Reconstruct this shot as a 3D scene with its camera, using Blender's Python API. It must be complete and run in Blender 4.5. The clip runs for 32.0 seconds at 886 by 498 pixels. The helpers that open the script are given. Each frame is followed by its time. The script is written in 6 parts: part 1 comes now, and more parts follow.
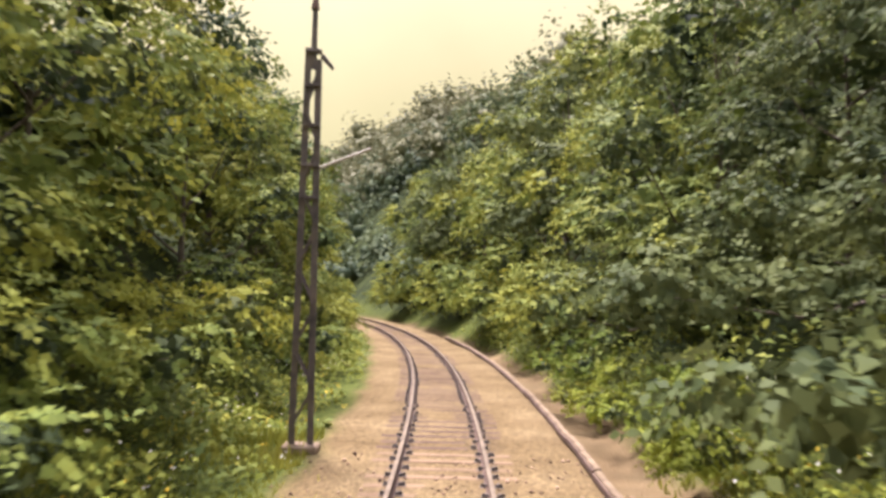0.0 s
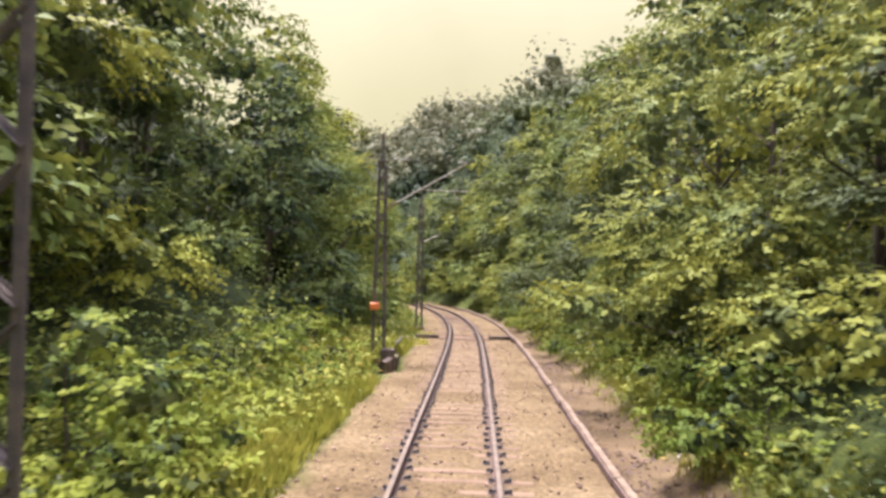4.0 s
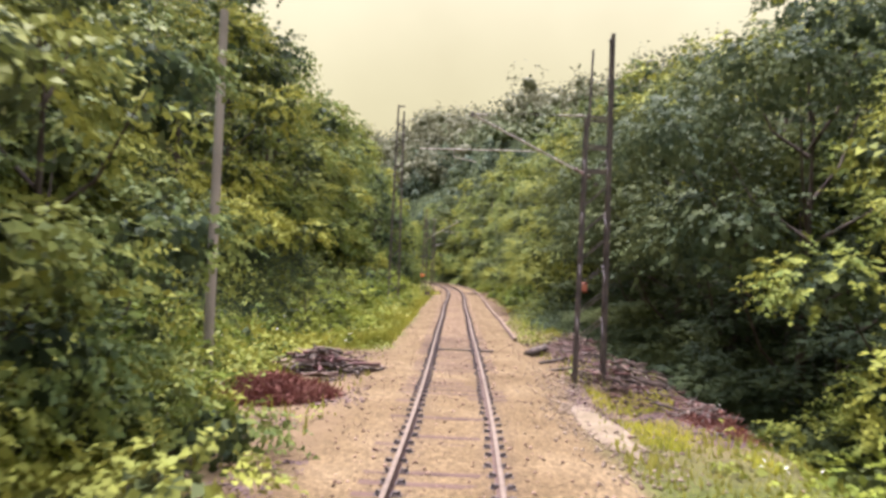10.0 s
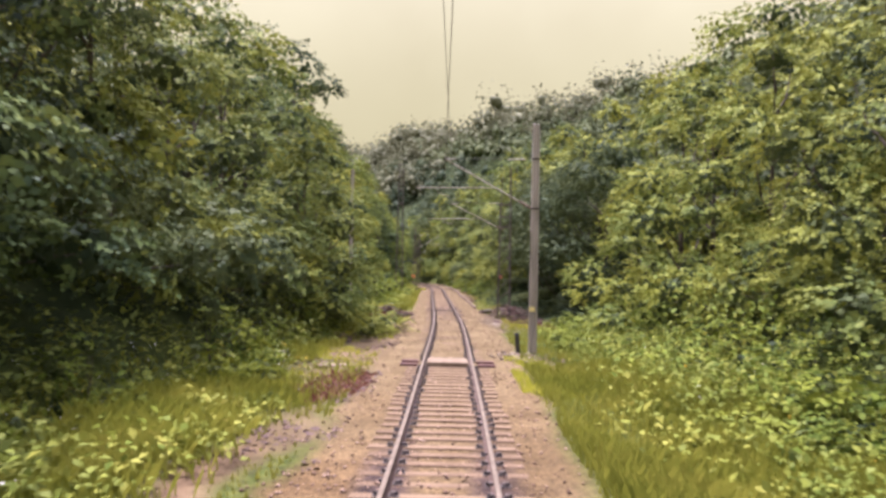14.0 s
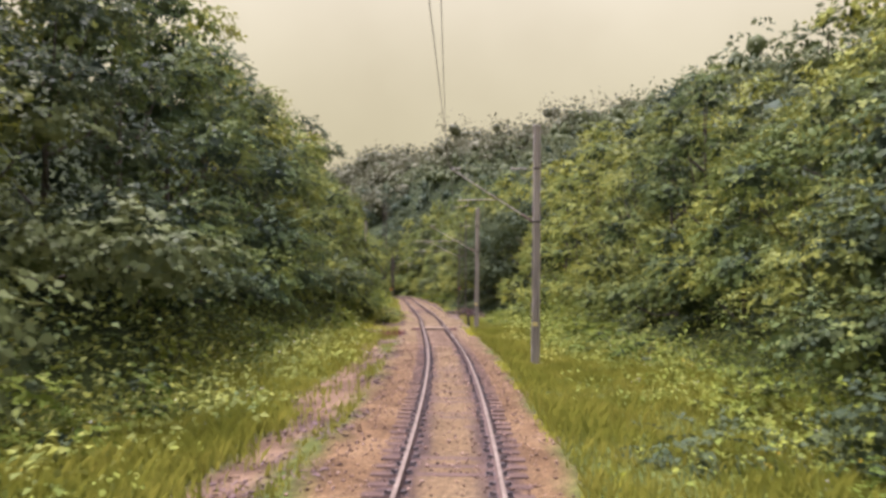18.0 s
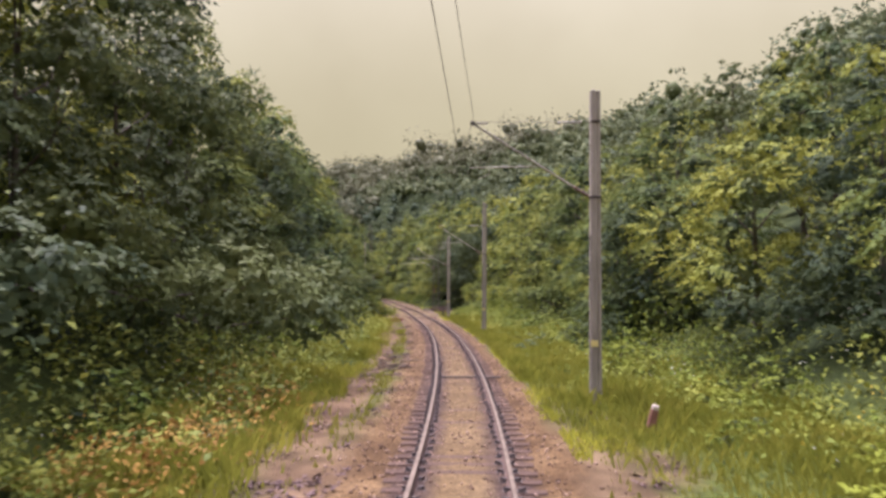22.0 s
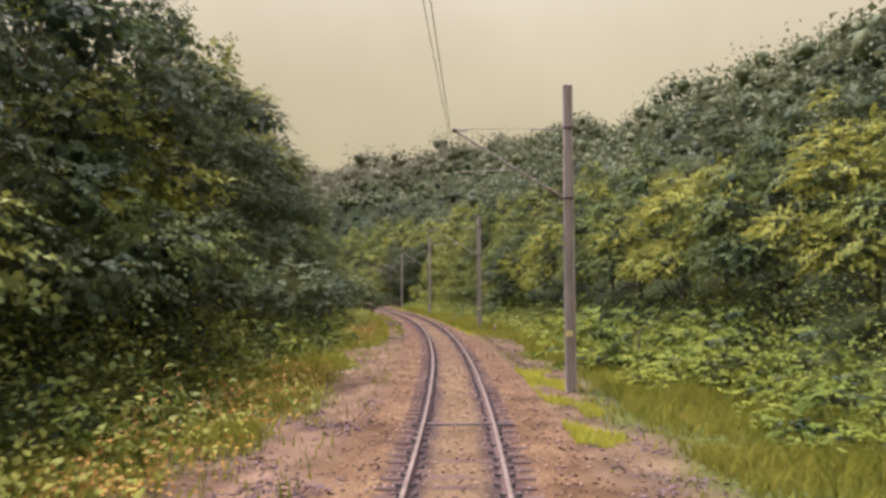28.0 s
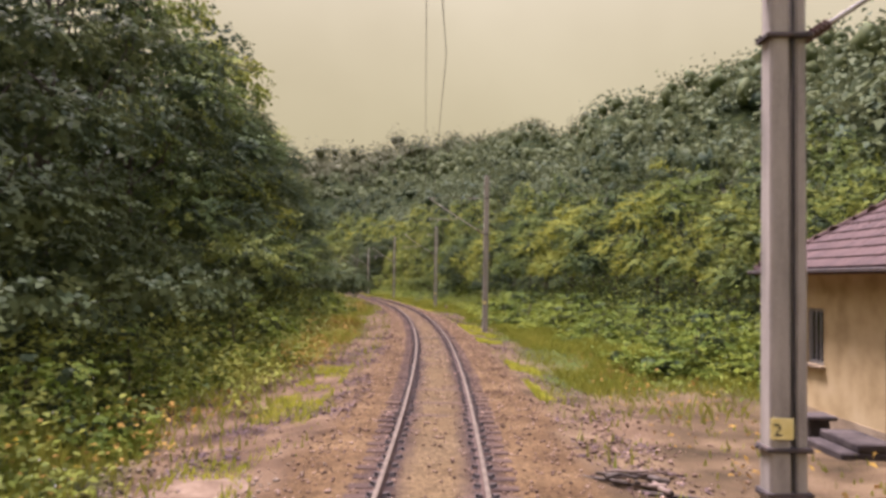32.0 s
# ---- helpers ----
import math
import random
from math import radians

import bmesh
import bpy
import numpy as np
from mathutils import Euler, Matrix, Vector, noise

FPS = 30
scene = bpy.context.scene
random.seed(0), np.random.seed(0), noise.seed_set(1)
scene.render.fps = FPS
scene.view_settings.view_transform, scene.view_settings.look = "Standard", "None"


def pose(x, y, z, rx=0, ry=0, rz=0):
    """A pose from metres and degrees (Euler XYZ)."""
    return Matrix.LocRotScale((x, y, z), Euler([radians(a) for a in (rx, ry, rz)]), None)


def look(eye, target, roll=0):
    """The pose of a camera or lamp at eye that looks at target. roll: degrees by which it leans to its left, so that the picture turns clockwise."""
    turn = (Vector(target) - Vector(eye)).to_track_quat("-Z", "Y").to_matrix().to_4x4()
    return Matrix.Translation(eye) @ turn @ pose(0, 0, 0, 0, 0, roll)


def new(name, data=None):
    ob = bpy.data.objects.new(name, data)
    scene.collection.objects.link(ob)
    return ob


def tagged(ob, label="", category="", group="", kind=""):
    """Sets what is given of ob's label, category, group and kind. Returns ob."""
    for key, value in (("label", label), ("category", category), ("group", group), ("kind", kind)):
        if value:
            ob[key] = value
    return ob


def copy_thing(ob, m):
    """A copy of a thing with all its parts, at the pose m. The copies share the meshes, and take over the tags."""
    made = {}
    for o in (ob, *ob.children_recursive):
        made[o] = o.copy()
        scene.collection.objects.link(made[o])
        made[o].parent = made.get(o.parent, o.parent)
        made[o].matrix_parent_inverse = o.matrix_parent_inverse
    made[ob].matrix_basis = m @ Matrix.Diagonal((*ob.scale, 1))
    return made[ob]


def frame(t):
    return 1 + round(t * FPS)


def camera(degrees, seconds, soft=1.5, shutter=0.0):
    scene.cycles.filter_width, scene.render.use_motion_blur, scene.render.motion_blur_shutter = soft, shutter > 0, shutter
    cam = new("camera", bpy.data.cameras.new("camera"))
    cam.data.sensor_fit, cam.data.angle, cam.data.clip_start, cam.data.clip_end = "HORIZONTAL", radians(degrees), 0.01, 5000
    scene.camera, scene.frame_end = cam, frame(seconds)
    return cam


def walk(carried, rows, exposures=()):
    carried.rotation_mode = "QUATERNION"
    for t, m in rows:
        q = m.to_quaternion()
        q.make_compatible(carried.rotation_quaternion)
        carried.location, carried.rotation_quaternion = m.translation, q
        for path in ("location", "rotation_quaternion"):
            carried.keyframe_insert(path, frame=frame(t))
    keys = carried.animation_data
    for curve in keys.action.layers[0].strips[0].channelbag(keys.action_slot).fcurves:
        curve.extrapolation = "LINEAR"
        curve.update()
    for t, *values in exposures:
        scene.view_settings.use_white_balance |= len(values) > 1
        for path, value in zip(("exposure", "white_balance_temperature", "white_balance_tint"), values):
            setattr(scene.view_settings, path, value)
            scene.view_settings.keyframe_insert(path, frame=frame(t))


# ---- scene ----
cam = camera(58.5, 32.0, soft=3.2, shutter=0.35)
PATH = [
    (0, 0.281, 45.209, 2.856, 93.04, -1.44, 2.43),
    (0.5, 0.289, 40.870, 2.856, 93.01, -1.91, 1.78),
    (1, 0.279, 36.575, 2.856, 92.89, -1.87, 1.74),
    (1.5, 0.259, 32.345, 2.856, 92.69, -0.94, 1.86),
    (2, 0.235, 28.182, 2.856, 92.31, -0.70, 1.73),
    (2.5, 0.217, 24.084, 2.856, 92.37, -0.77, 1.73),
    (3, 0.217, 20.036, 2.856, 92.26, -1.44, 1.74),
    (3.5, 0.240, 16.017, 2.856, 92.32, -1.30, 2.09),
    (5.5, 0.266, 0.000, 2.856, 91.05, -1.65, 2.12),
    (6, 0.273, -4.009, 2.856, 90.82, -1.46, 2.06),
    (6.5, 0.284, -8.006, 2.856, 90.94, -1.46, 2.11),
    (7, 0.292, -11.984, 2.856, 91.06, -1.26, 2.07),
    (7.5, 0.287, -15.943, 2.856, 91.18, -1.56, 2.12),
    (8, 0.261, -19.848, 2.856, 91.13, -1.86, 1.91),
    (8.5, 0.210, -23.696, 2.856, 91.16, -2.86, 1.78),
    (9, 0.139, -27.480, 2.856, 91.28, -2.96, 1.74),
    (9.5, 0.054, -31.217, 2.856, 91.15, -2.91, 1.36),
    (10, -0.039, -34.914, 2.856, 91.19, -2.45, 0.99),
    (10.5, -0.135, -38.587, 2.856, 91.15, -1.90, 0.69),
    (11, -0.231, -42.299, 2.856, 91.20, -1.25, 0.49),
    (11.5, -0.327, -45.980, 2.856, 91.15, -0.79, 0.28),
    (12, -0.428, -49.614, 2.856, 91.20, -0.24, -0.01),
    (12.5, -0.540, -53.187, 2.856, 91.14, -0.74, -0.01),
    (13, -0.667, -56.634, 2.856, 91.26, -0.85, -0.28),
    (13.5, -0.814, -59.995, 2.856, 91.37, -1.15, -0.54),
    (15.5, -1.664, -73.255, 2.856, 91.59, -1.02, -2.00),
    (16, -1.946, -76.681, 2.856, 91.71, -1.26, -2.26),
    (16.5, -2.255, -80.150, 2.856, 92.09, -1.10, -2.60),
    (17, -2.588, -83.637, 2.856, 92.29, -1.25, -3.03),
    (17.5, -2.945, -87.120, 2.856, 92.36, -1.16, -3.32),
    (18, -3.322, -90.556, 2.856, 92.52, -0.67, -3.77),
    (18.5, -3.718, -93.937, 2.856, 92.41, -0.88, -3.88),
    (19, -4.134, -97.265, 2.856, 92.57, -0.59, -4.34),
    (19.5, -4.567, -100.523, 2.856, 92.58, -0.40, -4.46),
    (20, -5.026, -103.782, 2.856, 92.68, -0.22, -4.66),
    (20.5, -5.518, -107.085, 2.856, 92.70, -0.24, -5.13),
    (21, -6.045, -110.447, 2.856, 92.54, -0.46, -5.51),
    (21.5, -6.600, -113.823, 2.856, 92.73, -0.57, -5.88),
    (22, -7.176, -117.174, 2.856, 92.82, -0.36, -6.46),
    (22.5, -7.771, -120.491, 2.856, 92.83, -0.04, -7.20),
    (23, -8.380, -123.753, 2.856, 92.75, -0.33, -7.43),
    (23.5, -9.011, -127.015, 2.856, 92.82, -0.18, -7.94),
    (24, -9.663, -130.258, 2.856, 92.81, -0.23, -8.63),
    (24.5, -10.324, -133.436, 2.856, 92.89, -0.08, -9.14),
    (26.5, -13.079, -145.640, 2.856, 92.93, 0.22, -10.68),
    (27, -13.802, -148.618, 2.856, 92.75, 0.07, -10.76),
    (27.5, -14.532, -151.548, 2.856, 92.82, 0.08, -11.18),
    (28, -15.265, -154.428, 2.856, 92.89, 0.29, -11.51),
    (28.5, -16.003, -157.261, 2.856, 92.57, -0.02, -11.78),
    (29, -16.748, -160.068, 2.856, 92.34, -0.54, -12.74),
    (29.5, -17.504, -162.861, 2.856, 92.19, -0.65, -13.61),
    (30, -18.273, -165.653, 2.856, 91.95, -0.67, -13.71),
    (30.5, -19.051, -168.429, 2.856, 91.97, -0.84, -14.13),
    (31, -19.825, -171.150, 2.856, 92.07, -0.92, -14.80),
    (31.5, -20.592, -173.801, 2.856, 92.08, -0.79, -14.96),
    (32, -21.350, -176.383, 2.856, 92.19, -0.87, -15.04),
]
walk(cam, [(t, pose(x, y, z, rx, ry, rz)) for t, x, y, z, rx, ry, rz in PATH], exposures=[
    (0.0, 1.16, 5300, 37), (3.0, 1.10, 5050, 38), (8.0, 1.12, 5050, 38), (13.0, 0.98, 5000, 42), (20.0, 0.66, 5000, 45), (32.0, 0.54, 5150, 46)])

# ---- world and sun: bright hazy overcast ----
world = bpy.data.worlds.new("sky")
scene.world = world
world.use_nodes = True
wn, wl = world.node_tree.nodes, world.node_tree.links
wn.clear()
sky = wn.new("ShaderNodeTexSky")
sky.sky_type = "NISHITA"
sky.sun_disc = False
SUN_EL, SUN_AZ = radians(67), radians(-27)
sky.sun_elevation, sky.sun_rotation = SUN_EL, SUN_AZ
sky.air_density, sky.dust_density, sky.ozone_density = 1.0, 6.0, 1.0
cloud_pos = wn.new("ShaderNodeTexCoord")
cloud = wn.new("ShaderNodeTexNoise")
cloud.inputs["Scale"].default_value, cloud.inputs["Detail"].default_value = 2.6, 5
cloud_ramp = wn.new("ShaderNodeValToRGB")
cloud_ramp.color_ramp.elements[0].position, cloud_ramp.color_ramp.elements[0].color = 0.25, (8.5, 7.35, 2.55, 1)
cloud_ramp.color_ramp.elements[1].position, cloud_ramp.color_ramp.elements[1].color = 0.75, (10.6, 9.35, 3.4, 1)
cover = wn.new("ShaderNodeMix")
cover.data_type = "RGBA"
cover.inputs["Factor"].default_value = 0.985
back = wn.new("ShaderNodeBackground")
back.inputs["Strength"].default_value = 0.10
wout = wn.new("ShaderNodeOutputWorld")
wl.new(cloud_pos.outputs["Generated"], cloud.inputs["Vector"])
wl.new(cloud.outputs["Fac"], cloud_ramp.inputs["Fac"])
wl.new(sky.outputs["Color"], cover.inputs[6])
wl.new(cloud_ramp.outputs["Color"], cover.inputs[7])
# an overcast sky is several times brighter overhead than at the horizon
split = wn.new("ShaderNodeSeparateXYZ")
wl.new(cloud_pos.outputs["Generated"], split.inputs[0])
lift = [wn.new("ShaderNodeMath") for _ in range(3)]
lift[0].operation, lift[1].operation, lift[2].operation = "MAXIMUM", "POWER", "MULTIPLY_ADD"
lift[0].inputs[1].default_value, lift[1].inputs[1].default_value = 0.0, 2.0
lift[2].inputs[1].default_value, lift[2].inputs[2].default_value = 1.6, 0.40
wl.new(split.outputs["Z"], lift[0].inputs[0])
wl.new(lift[0].outputs[0], lift[1].inputs[0])
wl.new(lift[1].outputs[0], lift[2].inputs[0])
bright = wn.new("ShaderNodeVectorMath")
bright.operation = "SCALE"
zenith = wn.new("ShaderNodeMix")
zenith.data_type, zenith.blend_type = "RGBA", "MULTIPLY"
zenith.inputs[7].default_value = (0.92, 0.97, 2.8, 1)
wl.new(lift[1].outputs[0], zenith.inputs["Factor"])
wl.new(cover.outputs[2], zenith.inputs[6])
wl.new(zenith.outputs[2], bright.inputs[0])
wl.new(lift[2].outputs[0], bright.inputs["Scale"])
wl.new(bright.outputs[0], back.inputs["Color"])
wl.new(back.outputs["Background"], wout.inputs["Surface"])
sun = new("sun", bpy.data.lights.new("sun", "SUN"))
sun.data.energy, sun.data.angle, sun.data.color = 8.0, radians(16), (1.0, 0.87, 0.58)
sun.matrix_world = look((0, 0, 0), (-math.sin(SUN_AZ) * math.cos(SUN_EL), -math.cos(SUN_AZ) * math.cos(SUN_EL), -math.sin(SUN_EL)))


# ---- materials ----
def material(name, colours, scale=6.0, rough=0.85, bump=0.3, detail=5.0, fine=60.0, metal=0.0, per_object=0.0, stretch=(1, 1, 1)):
    """A surface whose colour wanders between the given ones at a coarse and a fine scale."""
    m = bpy.data.materials.new(name)
    m.use_nodes = True
    n, l = m.node_tree.nodes, m.node_tree.links
    b = n["Principled BSDF"]
    b.inputs["Roughness"].default_value, b.inputs["Metallic"].default_value = rough, metal
    b.inputs["Specular IOR Level"].default_value = 0.12 if rough > 0.88 else 0.4
    tc, mp = n.new("ShaderNodeTexCoord"), n.new("ShaderNodeMapping")
    mp.inputs["Scale"].default_value = stretch
    l.new(tc.outputs["Object"], mp.inputs["Vector"])
    a, c = n.new("ShaderNodeTexNoise"), n.new("ShaderNodeTexNoise")
    a.inputs["Scale"].default_value, a.inputs["Detail"].default_value = scale, detail
    c.inputs["Scale"].default_value, c.inputs["Detail"].default_value = fine, 3
    l.new(mp.outputs["Vector"], a.inputs["Vector"])
    l.new(mp.outputs["Vector"], c.inputs["Vector"])
    mix = n.new("ShaderNodeMath")
    mix.operation = "MULTIPLY_ADD"
    l.new(c.outputs["Fac"], mix.inputs[0])
    mix.inputs[1].default_value = 0.45
    l.new(a.outputs["Fac"], mix.inputs[2])
    fac = mix.outputs[0]
    if per_object:
        info, add = n.new("ShaderNodeObjectInfo"), n.new("ShaderNodeMath")
        add.operation = "MULTIPLY_ADD"
        l.new(info.outputs["Random"], add.inputs[0])
        add.inputs[1].default_value = per_object
        l.new(fac, add.inputs[2])
        fac = add.outputs[0]
    ramp = n.new("ShaderNodeValToRGB")
    e = ramp.color_ramp.elements
    while len(e) < len(colours):
        e.new(0.5)
    for i, col in enumerate(colours):
        e[i].position, e[i].color = 0.45 + 0.5 * i / max(1, len(colours) - 1), (*col, 1)
    l.new(fac, ramp.inputs["Fac"])
    l.new(ramp.outputs["Color"], b.inputs["Base Color"])
    if bump:
        bp = n.new("ShaderNodeBump")
        bp.inputs["Strength"].default_value, bp.inputs["Distance"].default_value = bump, 0.03
        l.new(mix.outputs[0], bp.inputs["Height"])
        l.new(bp.outputs["Normal"], b.inputs["Normal"])
    return m


def leaf_material(name, dark, mid, light, translucent=0.15, rough=0.6, vary=0.11):
    """Leaves: each one its own green, and each plant a shift of its own; some light shines through."""
    m = bpy.data.materials.new(name)
    m.use_nodes = True
    n, l = m.node_tree.nodes, m.node_tree.links
    b, out = n["Principled BSDF"], n["Material Output"]
    geo, info = n.new("ShaderNodeNewGeometry"), n.new("ShaderNodeObjectInfo")
    tc, noi = n.new("ShaderNodeTexCoord"), n.new("ShaderNodeTexNoise")
    noi.inputs["Scale"].default_value, noi.inputs["Detail"].default_value = 0.55, 3
    l.new(tc.outputs["Object"], noi.inputs["Vector"])
    a, c, d = (n.new("ShaderNodeMath") for _ in range(3))
    for k in (a, c, d):
        k.operation = "MULTIPLY_ADD"
    l.new(geo.outputs["Random Per Island"], a.inputs[0])
    a.inputs[1].default_value, a.inputs[2].default_value = vary, -0.01 - vary / 2
    l.new(info.outputs["Random"], c.inputs[0])
    c.inputs[1].default_value = 0.34
    l.new(a.outputs[0], c.inputs[2])
    l.new(noi.outputs["Fac"], d.inputs[0])
    d.inputs[1].default_value = 0.9
    l.new(c.outputs[0], d.inputs[2])
    ramp = n.new("ShaderNodeValToRGB")
    e = ramp.color_ramp.elements
    e[0].position, e[0].color = 0.24, (*dark, 1)
    e[1].position, e[1].color = 0.80, (*light, 1)
    k = e.new(0.5)
    k.color = (*mid, 1)
    l.new(d.outputs[0], ramp.inputs["Fac"])
    l.new(ramp.outputs["Color"], b.inputs["Base Color"])
    b.inputs["Roughness"].default_value = rough
    b.inputs["Specular IOR Level"].default_value = 0.04
    tr, mx, hs = n.new("ShaderNodeBsdfTranslucent"), n.new("ShaderNodeMixShader"), n.new("ShaderNodeHueSaturation")
    hs.inputs["Hue"].default_value, hs.inputs["Value"].default_value = 0.48, 1.5
    l.new(ramp.outputs["Color"], hs.inputs["Color"])
    l.new(hs.outputs["Color"], tr.inputs["Color"])
    mx.inputs["Fac"].default_value = translucent
    l.new(b.outputs["BSDF"], mx.inputs[1])
    l.new(tr.outputs["BSDF"], mx.inputs[2])
    l.new(mx.outputs["Shader"], out.inputs["Surface"])
    return m


LEAF = leaf_material("leaf_green", (0.029, 0.050, 0.032), (0.086, 0.122, 0.033), (0.205, 0.225, 0.032))
LEAF_YELLOW = leaf_material("leaf_yellow_green", (0.044, 0.068, 0.024), (0.110, 0.148, 0.028), (0.235, 0.25, 0.03))
LEAF_SHRUB = leaf_material("leaf_shrub", (0.034, 0.058, 0.012), (0.084, 0.122, 0.014), (0.165, 0.195, 0.017))
# dark green of some trees; also paints shade inside crowns and the gully
LEAF_DARK_SHADE = leaf_material("leaf_dark_green_shade", (0.021, 0.034, 0.025), (0.043, 0.063, 0.028), (0.085, 0.104, 0.03))
# far ridge leaves: pale, even colour with the distance haze painted in
LEAF_RIDGE = leaf_material("leaf_ridge_haze", (0.085, 0.093, 0.05), (0.103, 0.110, 0.06), (0.125, 0.130, 0.07), vary=0.04)
MEADOW = leaf_material("meadow_blades", (0.10, 0.128, 0.014), (0.165, 0.188, 0.02), (0.25, 0.255, 0.033), 0.3)
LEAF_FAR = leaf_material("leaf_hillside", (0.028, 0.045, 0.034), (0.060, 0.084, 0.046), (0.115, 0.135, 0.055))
WEED = leaf_material("verge_weed_leaf", (0.054, 0.082, 0.018), (0.110, 0.148, 0.022), (0.19, 0.215, 0.026))
GRASS = leaf_material("grass_blades", (0.085, 0.115, 0.014), (0.145, 0.175, 0.02), (0.215, 0.22, 0.03), 0.25)
TURF = leaf_material("turf_blades", (0.12, 0.15, 0.01), (0.22, 0.25, 0.015), (0.34, 0.35, 0.03), 0.3)
FLOWER_Y = leaf_material("yellow_blossom", (0.5, 0.36, 0.02), (0.6, 0.45, 0.03), (0.7, 0.55, 0.05), 0.2)
FLOWER_W = leaf_material("white_blossom", (0.5, 0.5, 0.42), (0.6, 0.6, 0.5), (0.75, 0.73, 0.62), 0.2)
DRY = leaf_material("dry_brush", (0.055, 0.022, 0.016), (0.11, 0.045, 0.03), (0.18, 0.09, 0.06), 0.1)
BARK = material("bark", [(0.035, 0.028, 0.022), (0.08, 0.065, 0.05), (0.13, 0.11, 0.09)], 5, 0.95, 0.8, stretch=(1, 1, 0.25))
WOOD_GREY = material("weathered_wood", [(0.05, 0.036, 0.03), (0.11, 0.08, 0.062), (0.21, 0.16, 0.12)], 4, 0.9, 0.5, per_object=0.3)
SLEEPER = material("sleeper_wood", [(0.062, 0.041, 0.026), (0.118, 0.08, 0.048), (0.17, 0.12, 0.072)], 5, 0.92, 0.6, per_object=0.25, stretch=(0.3, 1, 1))
OILED = material("oiled_sleeper_wood", [(0.028, 0.019, 0.015), (0.055, 0.036, 0.027), (0.09, 0.06, 0.043)], 5, 0.92, 0.6, per_object=0.25, stretch=(0.3, 1, 1))
RAIL_SIDE = material("rail_rust", [(0.045, 0.03, 0.025), (0.09, 0.055, 0.04), (0.14, 0.09, 0.06)], 9, 0.85, 0.3)
RAIL_TOP = material("rail_head_steel", [(0.085, 0.066, 0.046), (0.125, 0.098, 0.068), (0.17, 0.137, 0.097)], 3, 0.8, 0.05)
RAIL_TOP.node_tree.nodes["Principled BSDF"].inputs["Specular IOR Level"].default_value = 0.2
IRON = material("dark_iron", [(0.025, 0.02, 0.02), (0.055, 0.045, 0.04), (0.09, 0.065, 0.05)], 8, 0.8, 0.3)
MAST_STEEL = material("painted_mast_steel", [(0.04, 0.035, 0.036), (0.085, 0.073, 0.066), (0.14, 0.115, 0.09)], 3, 0.75, 0.2)
CONCRETE = material("mast_concrete", [(0.19, 0.17, 0.145), (0.31, 0.28, 0.235), (0.40, 0.36, 0.30)], 2.2, 0.9, 0.25, stretch=(2, 2, 0.35))
KERB = material("kerb_concrete", [(0.10, 0.075, 0.05), (0.165, 0.125, 0.082), (0.22, 0.17, 0.115)], 2.5, 0.92, 0.4)
ORANGE = material("orange_box_paint", [(0.55, 0.15, 0.03), (0.68, 0.20, 0.04), (0.75, 0.26, 0.07)], 3, 0.6, 0.1)
FADED_RED = material("faded_red_paint", [(0.20, 0.065, 0.035), (0.30, 0.10, 0.055), (0.38, 0.15, 0.085)], 3, 0.8, 0.2)
INSULATOR = material("brown_insulator", [(0.07, 0.04, 0.03), (0.12, 0.07, 0.05), (0.16, 0.10, 0.07)], 8, 0.75, 0.0)
GALV = material("galvanised_tube", [(0.22, 0.205, 0.17), (0.32, 0.30, 0.245), (0.40, 0.37, 0.30)], 4, 0.75, 0.05, metal=0.1)
WIRE = material("copper_wire", [(0.05, 0.045, 0.035), (0.09, 0.075, 0.055), (0.12, 0.10, 0.075)], 4, 0.6, 0.0)
PLASTER = material("cream_plaster", [(0.32, 0.24, 0.11), (0.47, 0.36, 0.18), (0.55, 0.435, 0.235)], 1.6, 0.92, 0.3)
PLINTH = material("stained_plinth", [(0.17, 0.125, 0.08), (0.29, 0.225, 0.145), (0.40, 0.32, 0.21)], 2.0, 0.95, 0.5)
TILE = material("roof_tile", [(0.032, 0.019, 0.016), (0.056, 0.031, 0.026), (0.088, 0.051, 0.041)], 3, 0.85, 0.4, per_object=0.3)
DARK_WOOD = material("brown_door_wood", [(0.05, 0.022, 0.016), (0.09, 0.035, 0.025), (0.13, 0.055, 0.04)], 4, 0.7, 0.3, stretch=(3, 3, 0.4))
PAINT_GREY = material("grey_window_paint", [(0.16, 0.158, 0.15), (0.25, 0.24, 0.225), (0.33, 0.315, 0.285)], 5, 0.7, 0.2)
YELLOW = material("yellow_plate_paint", [(0.55, 0.45, 0.12), (0.68, 0.57, 0.18), (0.75, 0.65, 0.26)], 6, 0.6, 0.05)
BLACK = material("black_paint", [(0.02, 0.02, 0.02), (0.03, 0.03, 0.03), (0.045, 0.04, 0.04)], 6, 0.6, 0.05)
STONE = material("pale_rubble", [(0.24, 0.20, 0.15), (0.40, 0.35, 0.27), (0.55, 0.49, 0.39)], 3, 0.95, 0.4, per_object=0.3)
GLASS = bpy.data.materials.new("window_glass")
GLASS.use_nodes = True
GLASS.node_tree.nodes["Principled BSDF"].inputs["Base Color"].default_value = (0.03, 0.035, 0.04, 1)
GLASS.node_tree.nodes["Principled BSDF"].inputs["Roughness"].default_value = 0.08


